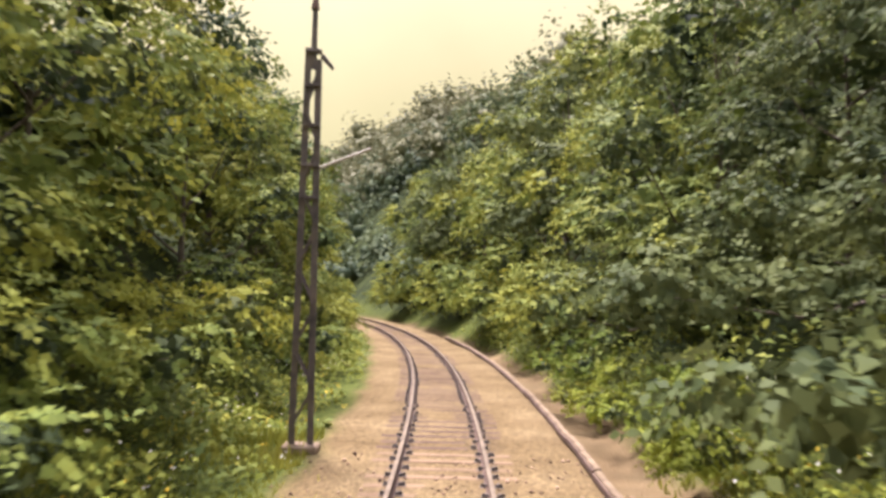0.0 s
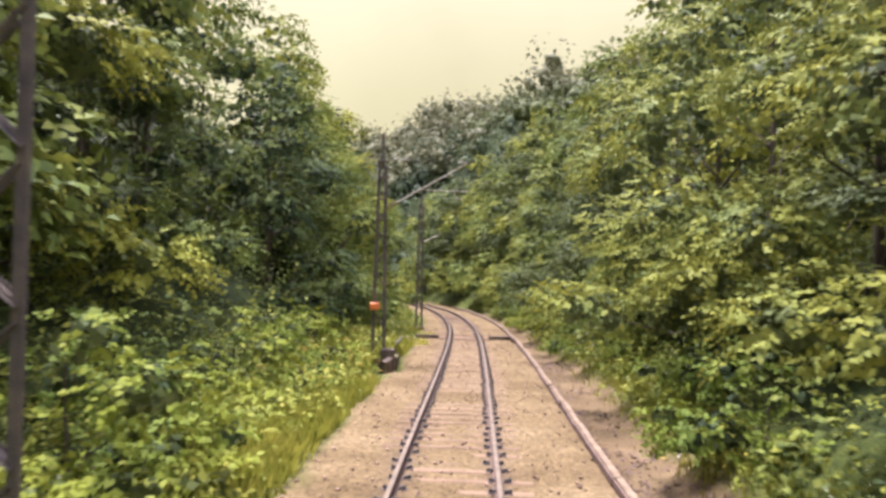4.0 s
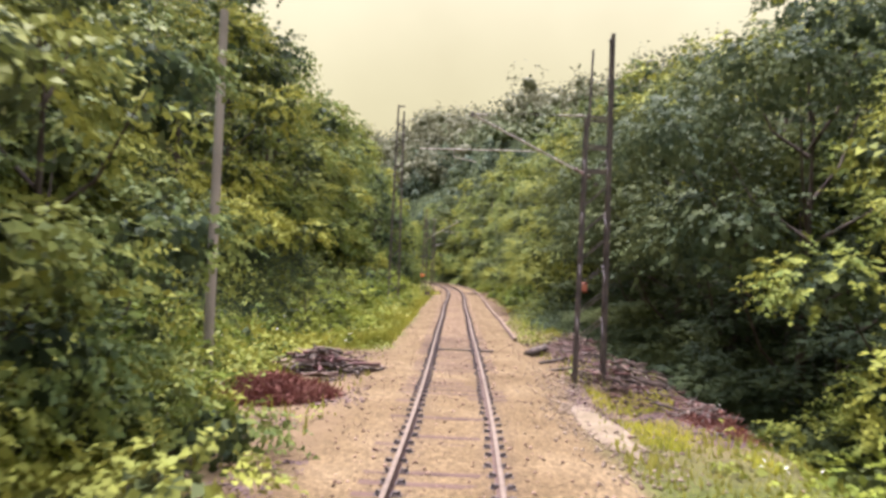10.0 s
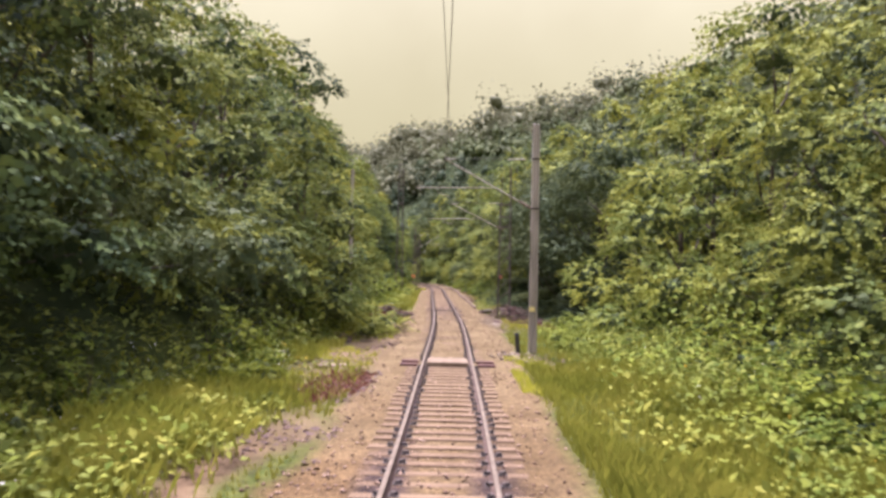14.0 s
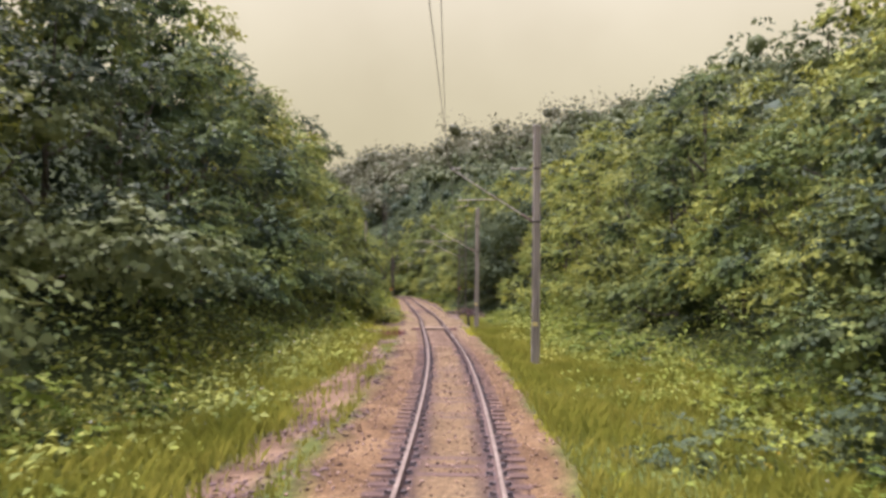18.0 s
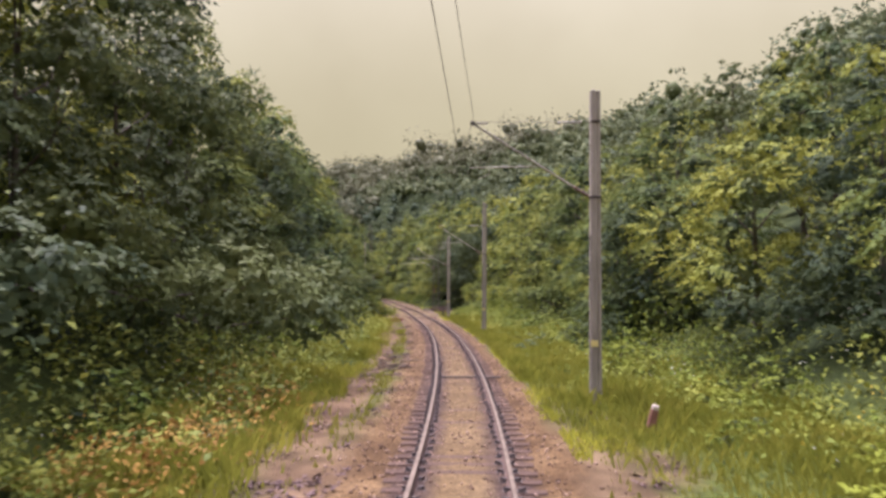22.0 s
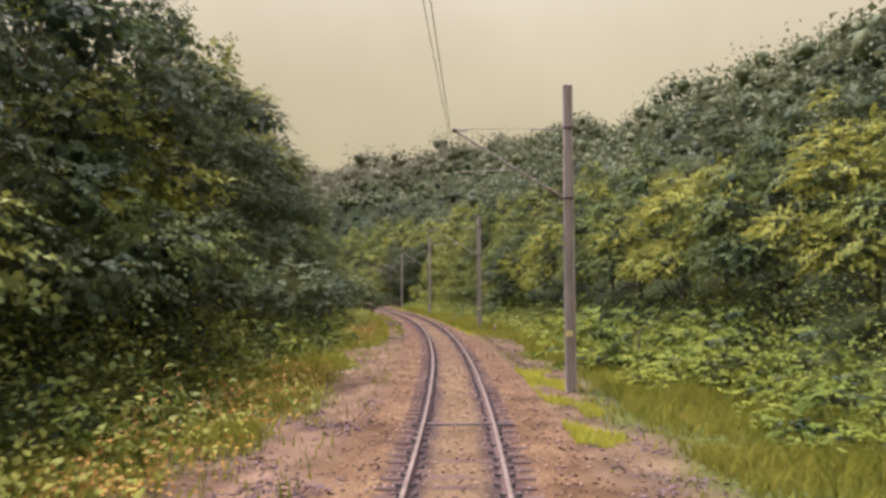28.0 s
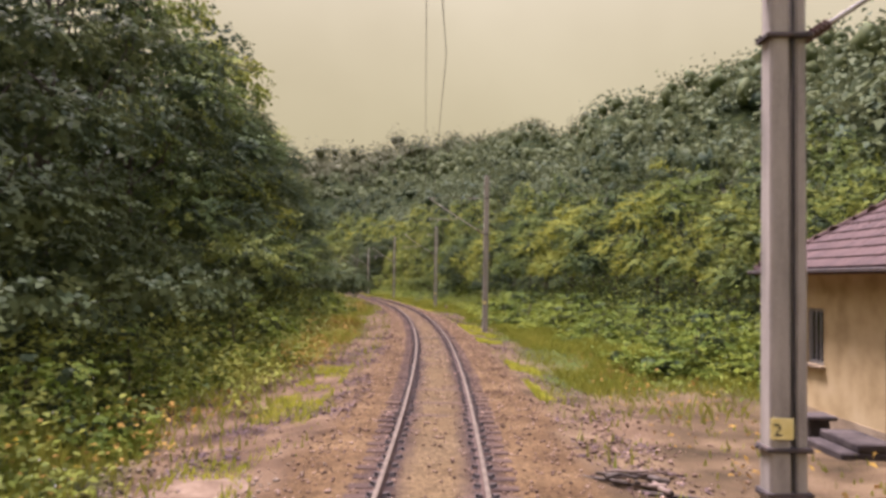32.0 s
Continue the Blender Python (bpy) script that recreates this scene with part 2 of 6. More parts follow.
def ground_material():
    """Grass soil, brown earth and tan gravel, mixed by how the ground is used along the line."""
    m = bpy.data.materials.new("ground_earth")
    m.use_nodes = True
    n, l = m.node_tree.nodes, m.node_tree.links
    b = n["Principled BSDF"]
    b.inputs["Roughness"].default_value, b.inputs["Specular IOR Level"].default_value = 0.95, 0.06
    tc = n.new("ShaderNodeTexCoord")

    def noise_ramp(scale, cols, detail=6):
        t = n.new("ShaderNodeTexNoise")
        t.inputs["Scale"].default_value, t.inputs["Detail"].default_value = scale, detail
        l.new(tc.outputs["Object"], t.inputs["Vector"])
        r = n.new("ShaderNodeValToRGB")
        e = r.color_ramp.elements
        e[0].position, e[0].color = 0.3, (*cols[0], 1)
        e[1].position, e[1].color = 0.72, (*cols[2], 1)
        e.new(0.5).color = (*cols[1], 1)
        l.new(t.outputs["Fac"], r.inputs["Fac"])
        return r.outputs["Color"], t.outputs["Fac"]

    def blend(fac, one, two, kind="MIX"):
        x = n.new("ShaderNodeMix")
        x.data_type, x.blend_type = "RGBA", kind
        if isinstance(fac, float):
            x.inputs["Factor"].default_value = fac
        else:
            l.new(fac, x.inputs["Factor"])
        l.new(one, x.inputs[6])
        l.new(two, x.inputs[7])
        return x.outputs[2]

    soil, _ = noise_ramp(5.0, [(0.022, 0.032, 0.008), (0.055, 0.072, 0.013), (0.10, 0.112, 0.022)], 10)
    earth, _ = noise_ramp(0.9, [(0.042, 0.028, 0.017), (0.098, 0.065, 0.036), (0.175, 0.122, 0.068)])
    pale, _ = noise_ramp(0.5, [(0.090, 0.066, 0.031), (0.126, 0.095, 0.047), (0.163, 0.127, 0.067)])
    pink, _ = noise_ramp(0.7, [(0.056, 0.035, 0.0165), (0.104, 0.068, 0.031), (0.156, 0.108, 0.051)])
    vor = n.new("ShaderNodeTexVoronoi")
    vor.inputs["Scale"].default_value = 16
    l.new(tc.outputs["Object"], vor.inputs["Vector"])
    speck = n.new("ShaderNodeValToRGB")
    speck.color_ramp.elements[0].color, speck.color_ramp.elements[1].color = (0.40, 0.38, 0.37, 1), (1.55, 1.5, 1.45, 1)
    l.new(vor.outputs["Color"], speck.inputs["Fac"])
    flags = {}
    for key in ("gravel", "dirt", "pale", "oil", "floor"):
        flags[key] = n.new("ShaderNodeAttribute")
        flags[key].attribute_name = key
    stones = blend(flags["pale"].outputs["Fac"], pink, pale)
    stones = blend(0.8, stones, speck.outputs["Color"], "MULTIPLY")
    half = n.new("ShaderNodeMath")
    half.operation = "MULTIPLY"
    l.new(flags["pale"].outputs["Fac"], half.inputs[0])
    half.inputs[1].default_value = 0.6
    earth = blend(half.outputs[0], earth, pale)
    # dark leaf mould on the slopes; in the gully it is painted shade
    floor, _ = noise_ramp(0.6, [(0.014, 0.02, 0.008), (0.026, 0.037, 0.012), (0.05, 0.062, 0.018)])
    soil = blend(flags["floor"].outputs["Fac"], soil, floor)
    col = blend(flags["dirt"].outputs["Fac"], soil, earth)
    col = blend(flags["gravel"].outputs["Fac"], col, stones)
    oil, _ = noise_ramp(2.5, [(0.022, 0.016, 0.016), (0.042, 0.030, 0.027), (0.085, 0.058, 0.046)])
    col = blend(flags["oil"].outputs["Fac"], col, oil)
    l.new(col, b.inputs["Base Color"])
    f1 = n.new("ShaderNodeTexNoise")
    f1.inputs["Scale"].default_value, f1.inputs["Detail"].default_value = 14, 6
    l.new(tc.outputs["Object"], f1.inputs["Vector"])
    sm = n.new("ShaderNodeMath")
    l.new(f1.outputs["Fac"], sm.inputs[0])
    l.new(vor.outputs["Distance"], sm.inputs[1])
    bp = n.new("ShaderNodeBump")
    bp.inputs["Strength"].default_value, bp.inputs["Distance"].default_value = 0.6, 0.05
    l.new(sm.outputs[0], bp.inputs["Height"])
    l.new(bp.outputs["Normal"], b.inputs["Normal"])
    return m


# ---- the line's plan: d runs back along the track, u to its right, z = 0 on the rail heads ----
BENDS = [(-150, -0.00459), (-115, -0.00459), (-100, -0.00459), (-90, -0.00463), (-80, -0.00457), (-70, -0.00412), (-60, -0.00323), (-50, -0.00229), (-40, -0.00082), (-30, -0.00015), (-20, 0.00181), (-10, -0.00166), (0, 0.00097), (20, -0.00189), (40, 0.00023), (50, -0.00090), (60, -0.00260), (80, -0.00181), (100, -0.00243), (120, -0.00205), (140, -0.00217), (165, -0.00154), (190, -0.00137)]
D = np.arange(-150, 190.1, 0.5)
_turn = np.cumsum(np.interp(D, [a for a, _ in BENDS], [k for _, k in BENDS])) * 0.5
_zero = int(np.argmin(abs(D)))
HEAD = _turn - _turn[_zero]
TX, TY = np.cumsum(np.sin(HEAD)) * 0.5, np.cumsum(-np.cos(HEAD)) * 0.5
TX, TY = TX - TX[_zero], TY - TY[_zero]


def heading(d):
    return float(np.interp(d, D, HEAD))


def place(d, u):
    """World x, y of a spot beside the line; past its ends the line runs straight on, and far off it the rows lie side by side."""
    d, u = np.asarray(d, float), np.asarray(u, float)
    dc = np.clip(d, D[0], D[-1])
    th = np.interp(dc, D, HEAD)
    near = np.clip(u, -14, 14)
    x = np.interp(dc, D, TX) + near * np.cos(th) + (u - near) * 0.985 + (d - dc) * np.sin(th)
    y = np.interp(dc, D, TY) + near * np.sin(th) - (u - near) * 0.10 - (d - dc) * np.cos(th)
    return x, y


def spot(d, u, z=None, turn=0.0):
    """A pose beside the line, whose y axis points up the line."""
    x, y = place(d, u)
    return pose(float(x), float(y), float(height(d, u)) if z is None else z, 0, 0, math.degrees(heading(d)) + turn)


def wave(x, y, seed=0):
    """Smooth value noise in 0..1."""
    x, y = np.asarray(x, float), np.asarray(y, float)
    xi, yi = np.floor(x), np.floor(y)
    fx, fy = x - xi, y - yi
    fx, fy = fx * fx * (3 - 2 * fx), fy * fy * (3 - 2 * fy)

    def h(a, b):
        v = np.sin(a * 127.1 + b * 311.7 + seed * 74.7) * 43758.5453
        return v - np.floor(v)

    return (h(xi, yi) * (1 - fx) + h(xi + 1, yi) * fx) * (1 - fy) + (h(xi, yi + 1) * (1 - fx) + h(xi + 1, yi + 1) * fx) * fy


def step(a, b, x):
    t = np.clip((np.asarray(x, float) - a) / (b - a), 0, 1)
    return t * t * (3 - 2 * t)


def along(d, pairs):
    return np.interp(d, [a for a, _ in pairs], [b for _, b in pairs])


TOE_LEFT = [(-150, 4.4), (-60, 4.6), (-35, 5.8), (0, 6.2), (20, 6.4), (45, 7.4), (80, 8.2), (110, 7.3), (130, 7.6), (190, 7.9)]
TOE_RIGHT = [(-150, 4.6), (-10, 5.2), (10, 7.5), (30, 8.6), (60, 9.5), (90, 8.6), (115, 11.0), (150, 13.0), (190, 14.0)]
BED_LEFT = [(-150, 2.3), (0, 2.3), (8, 2.1), (60, 2.3), (110, 2.0), (190, 2.3)]
BED_RIGHT = [(-150, 2.45), (0, 2.6), (10, 3.0), (25, 2.6), (45, 2.2), (60, 1.9), (110, 1.9), (140, 2.3), (190, 2.7)]


GULLY_EDGE = [(-14, 4.2), (-6, 4.5), (0, 5.8)]


def height(d, u):
    d, u = np.asarray(d, float), np.asarray(u, float)
    lumps = (wave(d * 0.9, u * 0.9, 3) - 0.5) * 0.16 + (wave(d * 0.23, u * 0.23, 5) - 0.5) * 0.35
    off = step(2.0, 3.6, abs(u))
    z = -0.157 + (wave(d * 1.3, u * 1.1, 14) - 0.5) * 0.022 - 0.16 * off + lumps * off
    z = z - 0.032 * step(36.5, 37.5, d) * step(53, 50, d) * (1 - off) - 0.2 * step(1.9, 1.5, abs(d + 54.0)) * (1 - off)
    z = z - 0.009 * step(22, 10, d) * step(1.35, 1.2, abs(u)) - 0.028 * step(52, 60, d) * step(0.78, 0.9, abs(u)) * step(1.42, 1.25, abs(u))
    left, right = np.maximum(0, -u - along(d, TOE_LEFT)), np.maximum(0, u - along(d, TOE_RIGHT))
    rough = 1 + 0.5 * (wave(d / 14, u / 14, 8) - 0.5)
    z = z + rough * (30 * (1 - np.exp(-left * 0.72 / 30)) + 0.10 * np.minimum(left, 260))
    steep, crest = along(d, [(-60, 0.85), (-15, 0.64), (20, 0.60)]), along(d, [(-160, 52), (-60, 64), (30, 80)])
    z = z + rough * (crest * (1 - np.exp(-right * steep / crest)) + 0.05 * np.minimum(right, 260))
    # a shallow drain below the kerb on the early stretch
    z = z - 0.45 * step(2.6, 3.1, u) * step(4.9, 4.0, u) * step(4, -4, d)
    # a pit along the low wall at the mast foot
    z = z - 0.42 * step(1.95, 2.2, -u) * step(3.1, 2.8, -u) * step(-42.5, -41.5, d) * step(-37.5, -38.3, d)
    # a gully under the overhanging trees
    z = z - 2.8 * step(0, 1.4, u - along(d, GULLY_EDGE)) * step(15.0, 11.5, u) * step(-24, -14, d) * step(26, 16, d)
    # the valley closes far ahead
    z = z + 4 * step(-165, -420, d) + 10 * step(-165, -250, d) * step(15, 70, u)
    return z


def use(d, u):
    """How much of the ground is gravel, bare earth, and pale dust."""
    d, u = np.asarray(d, float), np.asarray(u, float)
    n1, n2 = wave(d * 0.8, u * 1.6, 11) - 0.5, wave(d * 0.33, u * 0.5, 12) - 0.5
    w = u + n1 * 0.5
    gravel = np.where(u < 0, step(0.35, -0.25, -w - along(d, BED_LEFT)), step(0.35, -0.25, w - along(d, BED_RIGHT)))
    clear = step(3, 9, d) * step(48, 36, d)
    dirt = clear * step(5.6, 4.2, -w + n2 * 2.5) * step(-7.5, -5.5, w * 0 - abs(u)) * (u < 0)
    dirt = np.maximum(dirt, step(40, 50, d) * step(112, 100, d) * step(0.9, 0.3, abs(-w - 3.2 - n2)) * (u < 0))
    dirt = np.maximum(dirt, step(90, 106, d) * step(1.0, -0.6, -w - along(d, [(104, 3.4), (118, 4.0), (145, 4.5), (158, 5.6), (190, 6.2)]) - n2 * 3) * (u < 0))
    dirt = np.maximum(dirt, step(2, -6, d) * step(4.9, 4.2, w) * (u > 0))
    dirt = np.maximum(dirt, step(-8, 0, d) * step(26, 16, d) * step(7.4, 6.0, w) * (u > 0) * step(-0.35, 0.1, n2 + 0.2))
    dirt = np.maximum(dirt, step(92, 104, d) * step(along(d, [(100, 3.8), (115, 5.2)]), along(d, [(100, 2.9), (115, 3.6)]), w - n2 * 2.4) * (u > 0) * 0.92)
    dirt = np.maximum(dirt, step(140, 152, d) * step(5.4, 4.4, w - n2) * (u > 0) * step(-0.3, 0.2, n2 + 0.15))
    dirt = np.maximum(dirt, step(153, 157, d) * step(9.5, 8.0, w) * (u > 0) * 0.9)
    # grease and brake dust along both rails, worse on the later stretch
    near = abs(abs(u) - 0.78) + n1 * 0.16
    oil = step(0.50, 0.16, near) * (0.18 + 0.78 * step(40, 62, d + n2 * 10)) * (0.7 + 0.6 * (n2 + 0.5))
    middle = step(0.75, 0.45, abs(u) + n1 * 0.2)
    return gravel, np.clip(dirt, 0, 1), np.maximum(step(66, 34, d + n2 * 14), 0.6 * middle), np.clip(oil, 0, 0.92)


# ---- mesh helpers ----
def mesh_of(name, verts, faces, mats, smooth=False):
    """A mesh from arrays; all faces have the same number of corners."""
    verts, faces = np.asarray(verts, np.float32).reshape(-1, 3), np.asarray(faces, np.int32)
    k = faces.shape[1]
    me = bpy.data.meshes.new(name)
    me.vertices.add(len(verts))
    me.vertices.foreach_set("co", verts.ravel())
    me.loops.add(faces.size)
    me.loops.foreach_set("vertex_index", faces.ravel())
    me.polygons.add(len(faces))
    me.polygons.foreach_set("loop_start", np.arange(0, faces.size, k, dtype=np.int32))
    me.polygons.foreach_set("loop_total", np.full(len(faces), k, np.int32))
    if smooth:
        me.polygons.foreach_set("use_smooth", np.ones(len(faces), bool))
    me.update(calc_edges=True)
    for m in mats if isinstance(mats, (list, tuple)) else [mats]:
        me.materials.append(m)
    return me


def part(name, bm, mat, parent, label=""):
    """Links a bmesh as one mesh object under a thing or a part."""
    me = bpy.data.meshes.new(name)
    bm.to_mesh(me)
    bm.free()
    me.materials.append(mat)
    ob = new(name, me)
    ob.parent = parent
    return tagged(ob, label)


def part_mesh(name, me, parent, m=None, label=""):
    ob = new(name, me)
    ob.parent = parent
    if m is not None:
        ob.matrix_basis = m
    return tagged(ob, label)


def box(bm, size, m=Matrix(), bevel=0.0, taper=1.0):
    """A block that stands on the origin of m, with narrowed top and softened edges."""
    r = bmesh.ops.create_cube(bm, size=1.0)
    vs = r["verts"]
    for v in vs:
        v.co.z += 0.5
        k = taper if v.co.z > 0.5 else 1.0
        v.co = Vector((v.co.x * size[0] * k, v.co.y * size[1] * k, v.co.z * size[2]))
    if bevel:
        es = list({e for v in vs for e in v.link_edges})
        out = bmesh.ops.bevel(bm, geom=es, offset=bevel, segments=1, affect="EDGES")
        vs = list({v for f in out["faces"] for v in f.verts} | {v for v in vs if v.is_valid})
    bmesh.ops.transform(bm, matrix=m, verts=vs)
    return vs


def rod(bm, a, b, r0, r1=None, n=8):
    """A round bar from a to b."""
    a, b = Vector(a), Vector(b)
    r1 = r0 if r1 is None else r1
    q = (b - a).to_track_quat("Z", "Y").to_matrix().to_4x4()
    bmesh.ops.create_cone(bm, cap_ends=True, segments=n, radius1=r0, radius2=r1, depth=(b - a).length,
                          matrix=Matrix.Translation((a + b) / 2) @ q)


def angle_bar(bm, a, b, w, t=0.012, roll=0.0):
    """An L-section steel bar from a to b."""
    a, b = Vector(a), Vector(b)
    m = Matrix.Translation(a) @ (b - a).to_track_quat("Z", "Y").to_matrix().to_4x4() @ Matrix.Rotation(roll, 4, "Z")
    n = (b - a).length
    box(bm, (w, t, n), m @ Matrix.Translation((w / 2, 0, 0)))
    box(bm, (t, w - t, n), m @ Matrix.Translation((0, w / 2 + t * 0.1, 0)))


def empty(name, m, label, category, group="", kind=""):
    ob = new(name)
    ob.matrix_basis = m
    return tagged(ob, label, category, group, kind)


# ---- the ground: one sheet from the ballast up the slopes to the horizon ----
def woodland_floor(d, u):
    """Leaf mould and ivy under the trees, from the foot of the slopes up; in the gully the same dark colour paints
    shade.
    """
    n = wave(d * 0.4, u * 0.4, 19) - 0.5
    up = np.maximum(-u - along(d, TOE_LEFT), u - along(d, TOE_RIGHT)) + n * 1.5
    # the dark floor colour stands in for the shade down the gully
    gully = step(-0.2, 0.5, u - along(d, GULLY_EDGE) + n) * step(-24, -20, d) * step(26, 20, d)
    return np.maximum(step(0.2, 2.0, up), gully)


def build_ground():
    ds = np.concatenate([[-1500, -1000, -700, -520, -420, -360, -310, -270, -240, -215, -195, -180, -170, -160, -152, -146, -140, -135], np.arange(-130, 182, 0.9), [184, 188, 194, 205, 225, 260, 330, 450, 700, 1100]])
    us = np.concatenate([np.arange(0, 2.4, 0.15), np.arange(2.4, 6.01, 0.25), [6.5, 7, 7.6, 8.3, 9.1, 10, 11, 12, 13.5, 15, 17, 20, 24, 28, 33, 38, 44, 50, 57, 65, 73, 82, 92, 103, 115, 130, 146, 165, 186, 210, 240, 290, 360, 500, 800, 1300]])
    us = np.concatenate([-us[:0:-1], us])
    dd, uu = np.meshgrid(ds, us, indexing="ij")
    x, y = place(dd, uu)
    z = height(dd, uu)
    nd, nu = dd.shape
    i = np.arange(nd * nu).reshape(nd, nu)
    faces = np.stack([i[:-1, :-1], i[1:, :-1], i[1:, 1:], i[:-1, 1:]], -1).reshape(-1, 4)
    me = mesh_of("ground", np.stack([x, y, z], -1).reshape(-1, 3), faces, ground_material(), True)
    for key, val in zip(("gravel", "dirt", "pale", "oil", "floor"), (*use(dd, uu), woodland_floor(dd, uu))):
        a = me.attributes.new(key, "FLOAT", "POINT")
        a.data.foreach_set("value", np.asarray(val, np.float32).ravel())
    ob = new("ground", me)
    return tagged(ob, "gravel track bed with earth verges and grassy wooded slopes", "ground", kind="structure")


build_ground()


# ---- the track ----
def build_rail(name, side):
    prof = [(-0.07, -0.16), (0.07, -0.16), (0.07, -0.148), (0.012, -0.13), (0.009, -0.045), (0.036, -0.035), (0.036, -0.006), (0.028, 0.0),
            (-0.028, 0.0), (-0.036, -0.006), (-0.036, -0.035), (-0.009, -0.045), (-0.012, -0.13), (-0.07, -0.148)]
    ds = np.arange(-148, 189, 1.0)
    k = len(prof)
    verts = []
    for a, z in prof:
        x, y = place(ds, side * 0.7535 + a)
        verts.append(np.stack([x, y, np.full_like(x, z)], -1))
    verts = np.stack(verts, 1).reshape(-1, 3)
    r, c = np.meshgrid(np.arange(len(ds) - 1), np.arange(k), indexing="ij")
    n = (c + 1) % k
    faces = np.stack([r * k + c, r * k + n, (r + 1) * k + n, (r + 1) * k + c], -1).reshape(-1, 4)
    me = mesh_of(name, verts, faces, [RAIL_SIDE, RAIL_TOP])
    me.polygons.foreach_set("material_index", np.where(np.isin(c, (6, 7, 8)), 1, 0).ravel().astype(np.int32))
    return tagged(new(name, me), "worn steel rail with bright running head and rusty sides", "rail", kind="structure")


build_rail("rail_left", -1)
build_rail("rail_right", 1)

SLAB_AT = 38.1


def build_track_bed():
    bed = empty("track_bed", Matrix(), "row of weathered wooden sleepers half sunk in ballast", "sleepers", kind="structure")
    bms = bmesh.new()
    box(bms, (2.5, 0.24, 0.16), Matrix.Translation((0, 0, -0.32)), 0.012)
    sleeper = bpy.data.meshes.new("sleeper")
    bms.to_mesh(sleeper)
    bms.free()
    sleeper.materials.append(SLEEPER)
    oiled = sleeper.copy()
    oiled.materials[0] = OILED
    bmf = bmesh.new()
    box(bmf, (0.36, 0.15, 0.014), Matrix.Translation((0, 0, -0.16)))
    for s in (-1, 1):
        box(bmf, (0.075, 0.11, 0.045), Matrix.Translation((s * 0.095, 0, -0.146)), taper=0.7)
        box(bmf, (0.04, 0.04, 0.05), Matrix.Translation((s * 0.145, 0, -0.146)))
    fastening = bpy.data.meshes.new("rail_fastening")
    bmf.to_mesh(fastening)
    bmf.free()
    fastening.materials.append(IRON)
    rest_s, rest_f = ([], []), ([], [])
    rnd = random.Random(4)
    count = 0
    for i in range(520):
        d = -135 + i * 0.6 + rnd.uniform(-0.03, 0.03)
        if abs(d - SLAB_AT) < 0.85:
            continue
        m = spot(d, rnd.uniform(-0.04, 0.04), rnd.uniform(-0.008, 0.006), rnd.uniform(-0.8, 0.8))
        single = (-60 < d < 0 or 30 < d < 54 or 112 < d < 178) and count < 300
        if single:
            count += 1
            s = part_mesh("sleeper", oiled if d > 53 else sleeper, bed, m)
            for side in (-1, 1):
                part_mesh("rail_fastening", fastening, s, pose(side * 0.7535, 0, 0))
        else:
            for me, mm, to in [(sleeper, m, rest_s)] + [(fastening, m @ pose(s * 0.7535, 0, 0), rest_f) for s in (-1, 1)]:
                base = sum(len(v) for v in to[0])
                co = np.empty(len(me.vertices) * 3, np.float32)
                me.vertices.foreach_get("co", co)
                a = np.array(mm)
                to[0].append(co.reshape(-1, 3) @ a[:3, :3].T + a[:3, 3])
                to[1].append([[v + base for v in p.vertices] for p in me.polygons])
    for name, to, mat in (("distant_sleepers", rest_s, OILED), ("distant_fastenings", rest_f, IRON)):
        me = bpy.data.meshes.new(name)
        me.from_pydata(np.concatenate(to[0]).tolist(), [], [f for fs in to[1] for f in fs])
        me.materials.append(mat)
        tagged(part_mesh(name, me, bed), kind="stuff")


build_track_bed()


def stones(name, n, seed, where, size, mat, label, lift=0.25):
    """Loose stones, each a squashed eight-sided lump."""
    r = np.random.RandomState(seed)
    d, u = where(r, n)
    x, y = place(d, u)
    s = size[0] + (size[1] - size[0]) * r.rand(len(d)) ** 2
    z = height(d, u) + s * lift
    base = np.array([(1, 0, 0), (-1, 0, 0), (0, 1, 0), (0, -1, 0), (0, 0, 1), (0, 0, -1)], float)
    tri = np.array([(0, 2, 4), (2, 1, 4), (1, 3, 4), (3, 0, 4), (2, 0, 5), (1, 2, 5), (3, 1, 5), (0, 3, 5)])
    v = base[None] * (s[:, None, None] * (0.6 + 0.6 * r.rand(len(d), 6, 1))) * np.array([1, 1, 0.7])
    a = r.rand(len(d)) * 6.28
    ca, sa = np.cos(a)[:, None], np.sin(a)[:, None]
    v = np.stack([v[..., 0] * ca - v[..., 1] * sa, v[..., 0] * sa + v[..., 1] * ca, v[..., 2]], -1)
    v += np.stack([x, y, z], -1)[:, None]
    f = (tri[None] + (np.arange(len(d)) * 6)[:, None, None]).reshape(-1, 3)
    return tagged(new(name, mesh_of(name, v.reshape(-1, 3), f, mat)), label, "stones", kind="stuff")


def ballast_spots(r, n):
    d, u = r.uniform(-60, 178, n), r.uniform(-5.6, 5.6, n)
    g, e, p = use(d, u)[:3]
    keep = (r.rand(n) < np.maximum(g * (1 - 0.75 * p), e * 0.3)) & (abs(abs(u) - 0.7535) > 0.1)
    return d[keep], u[keep]


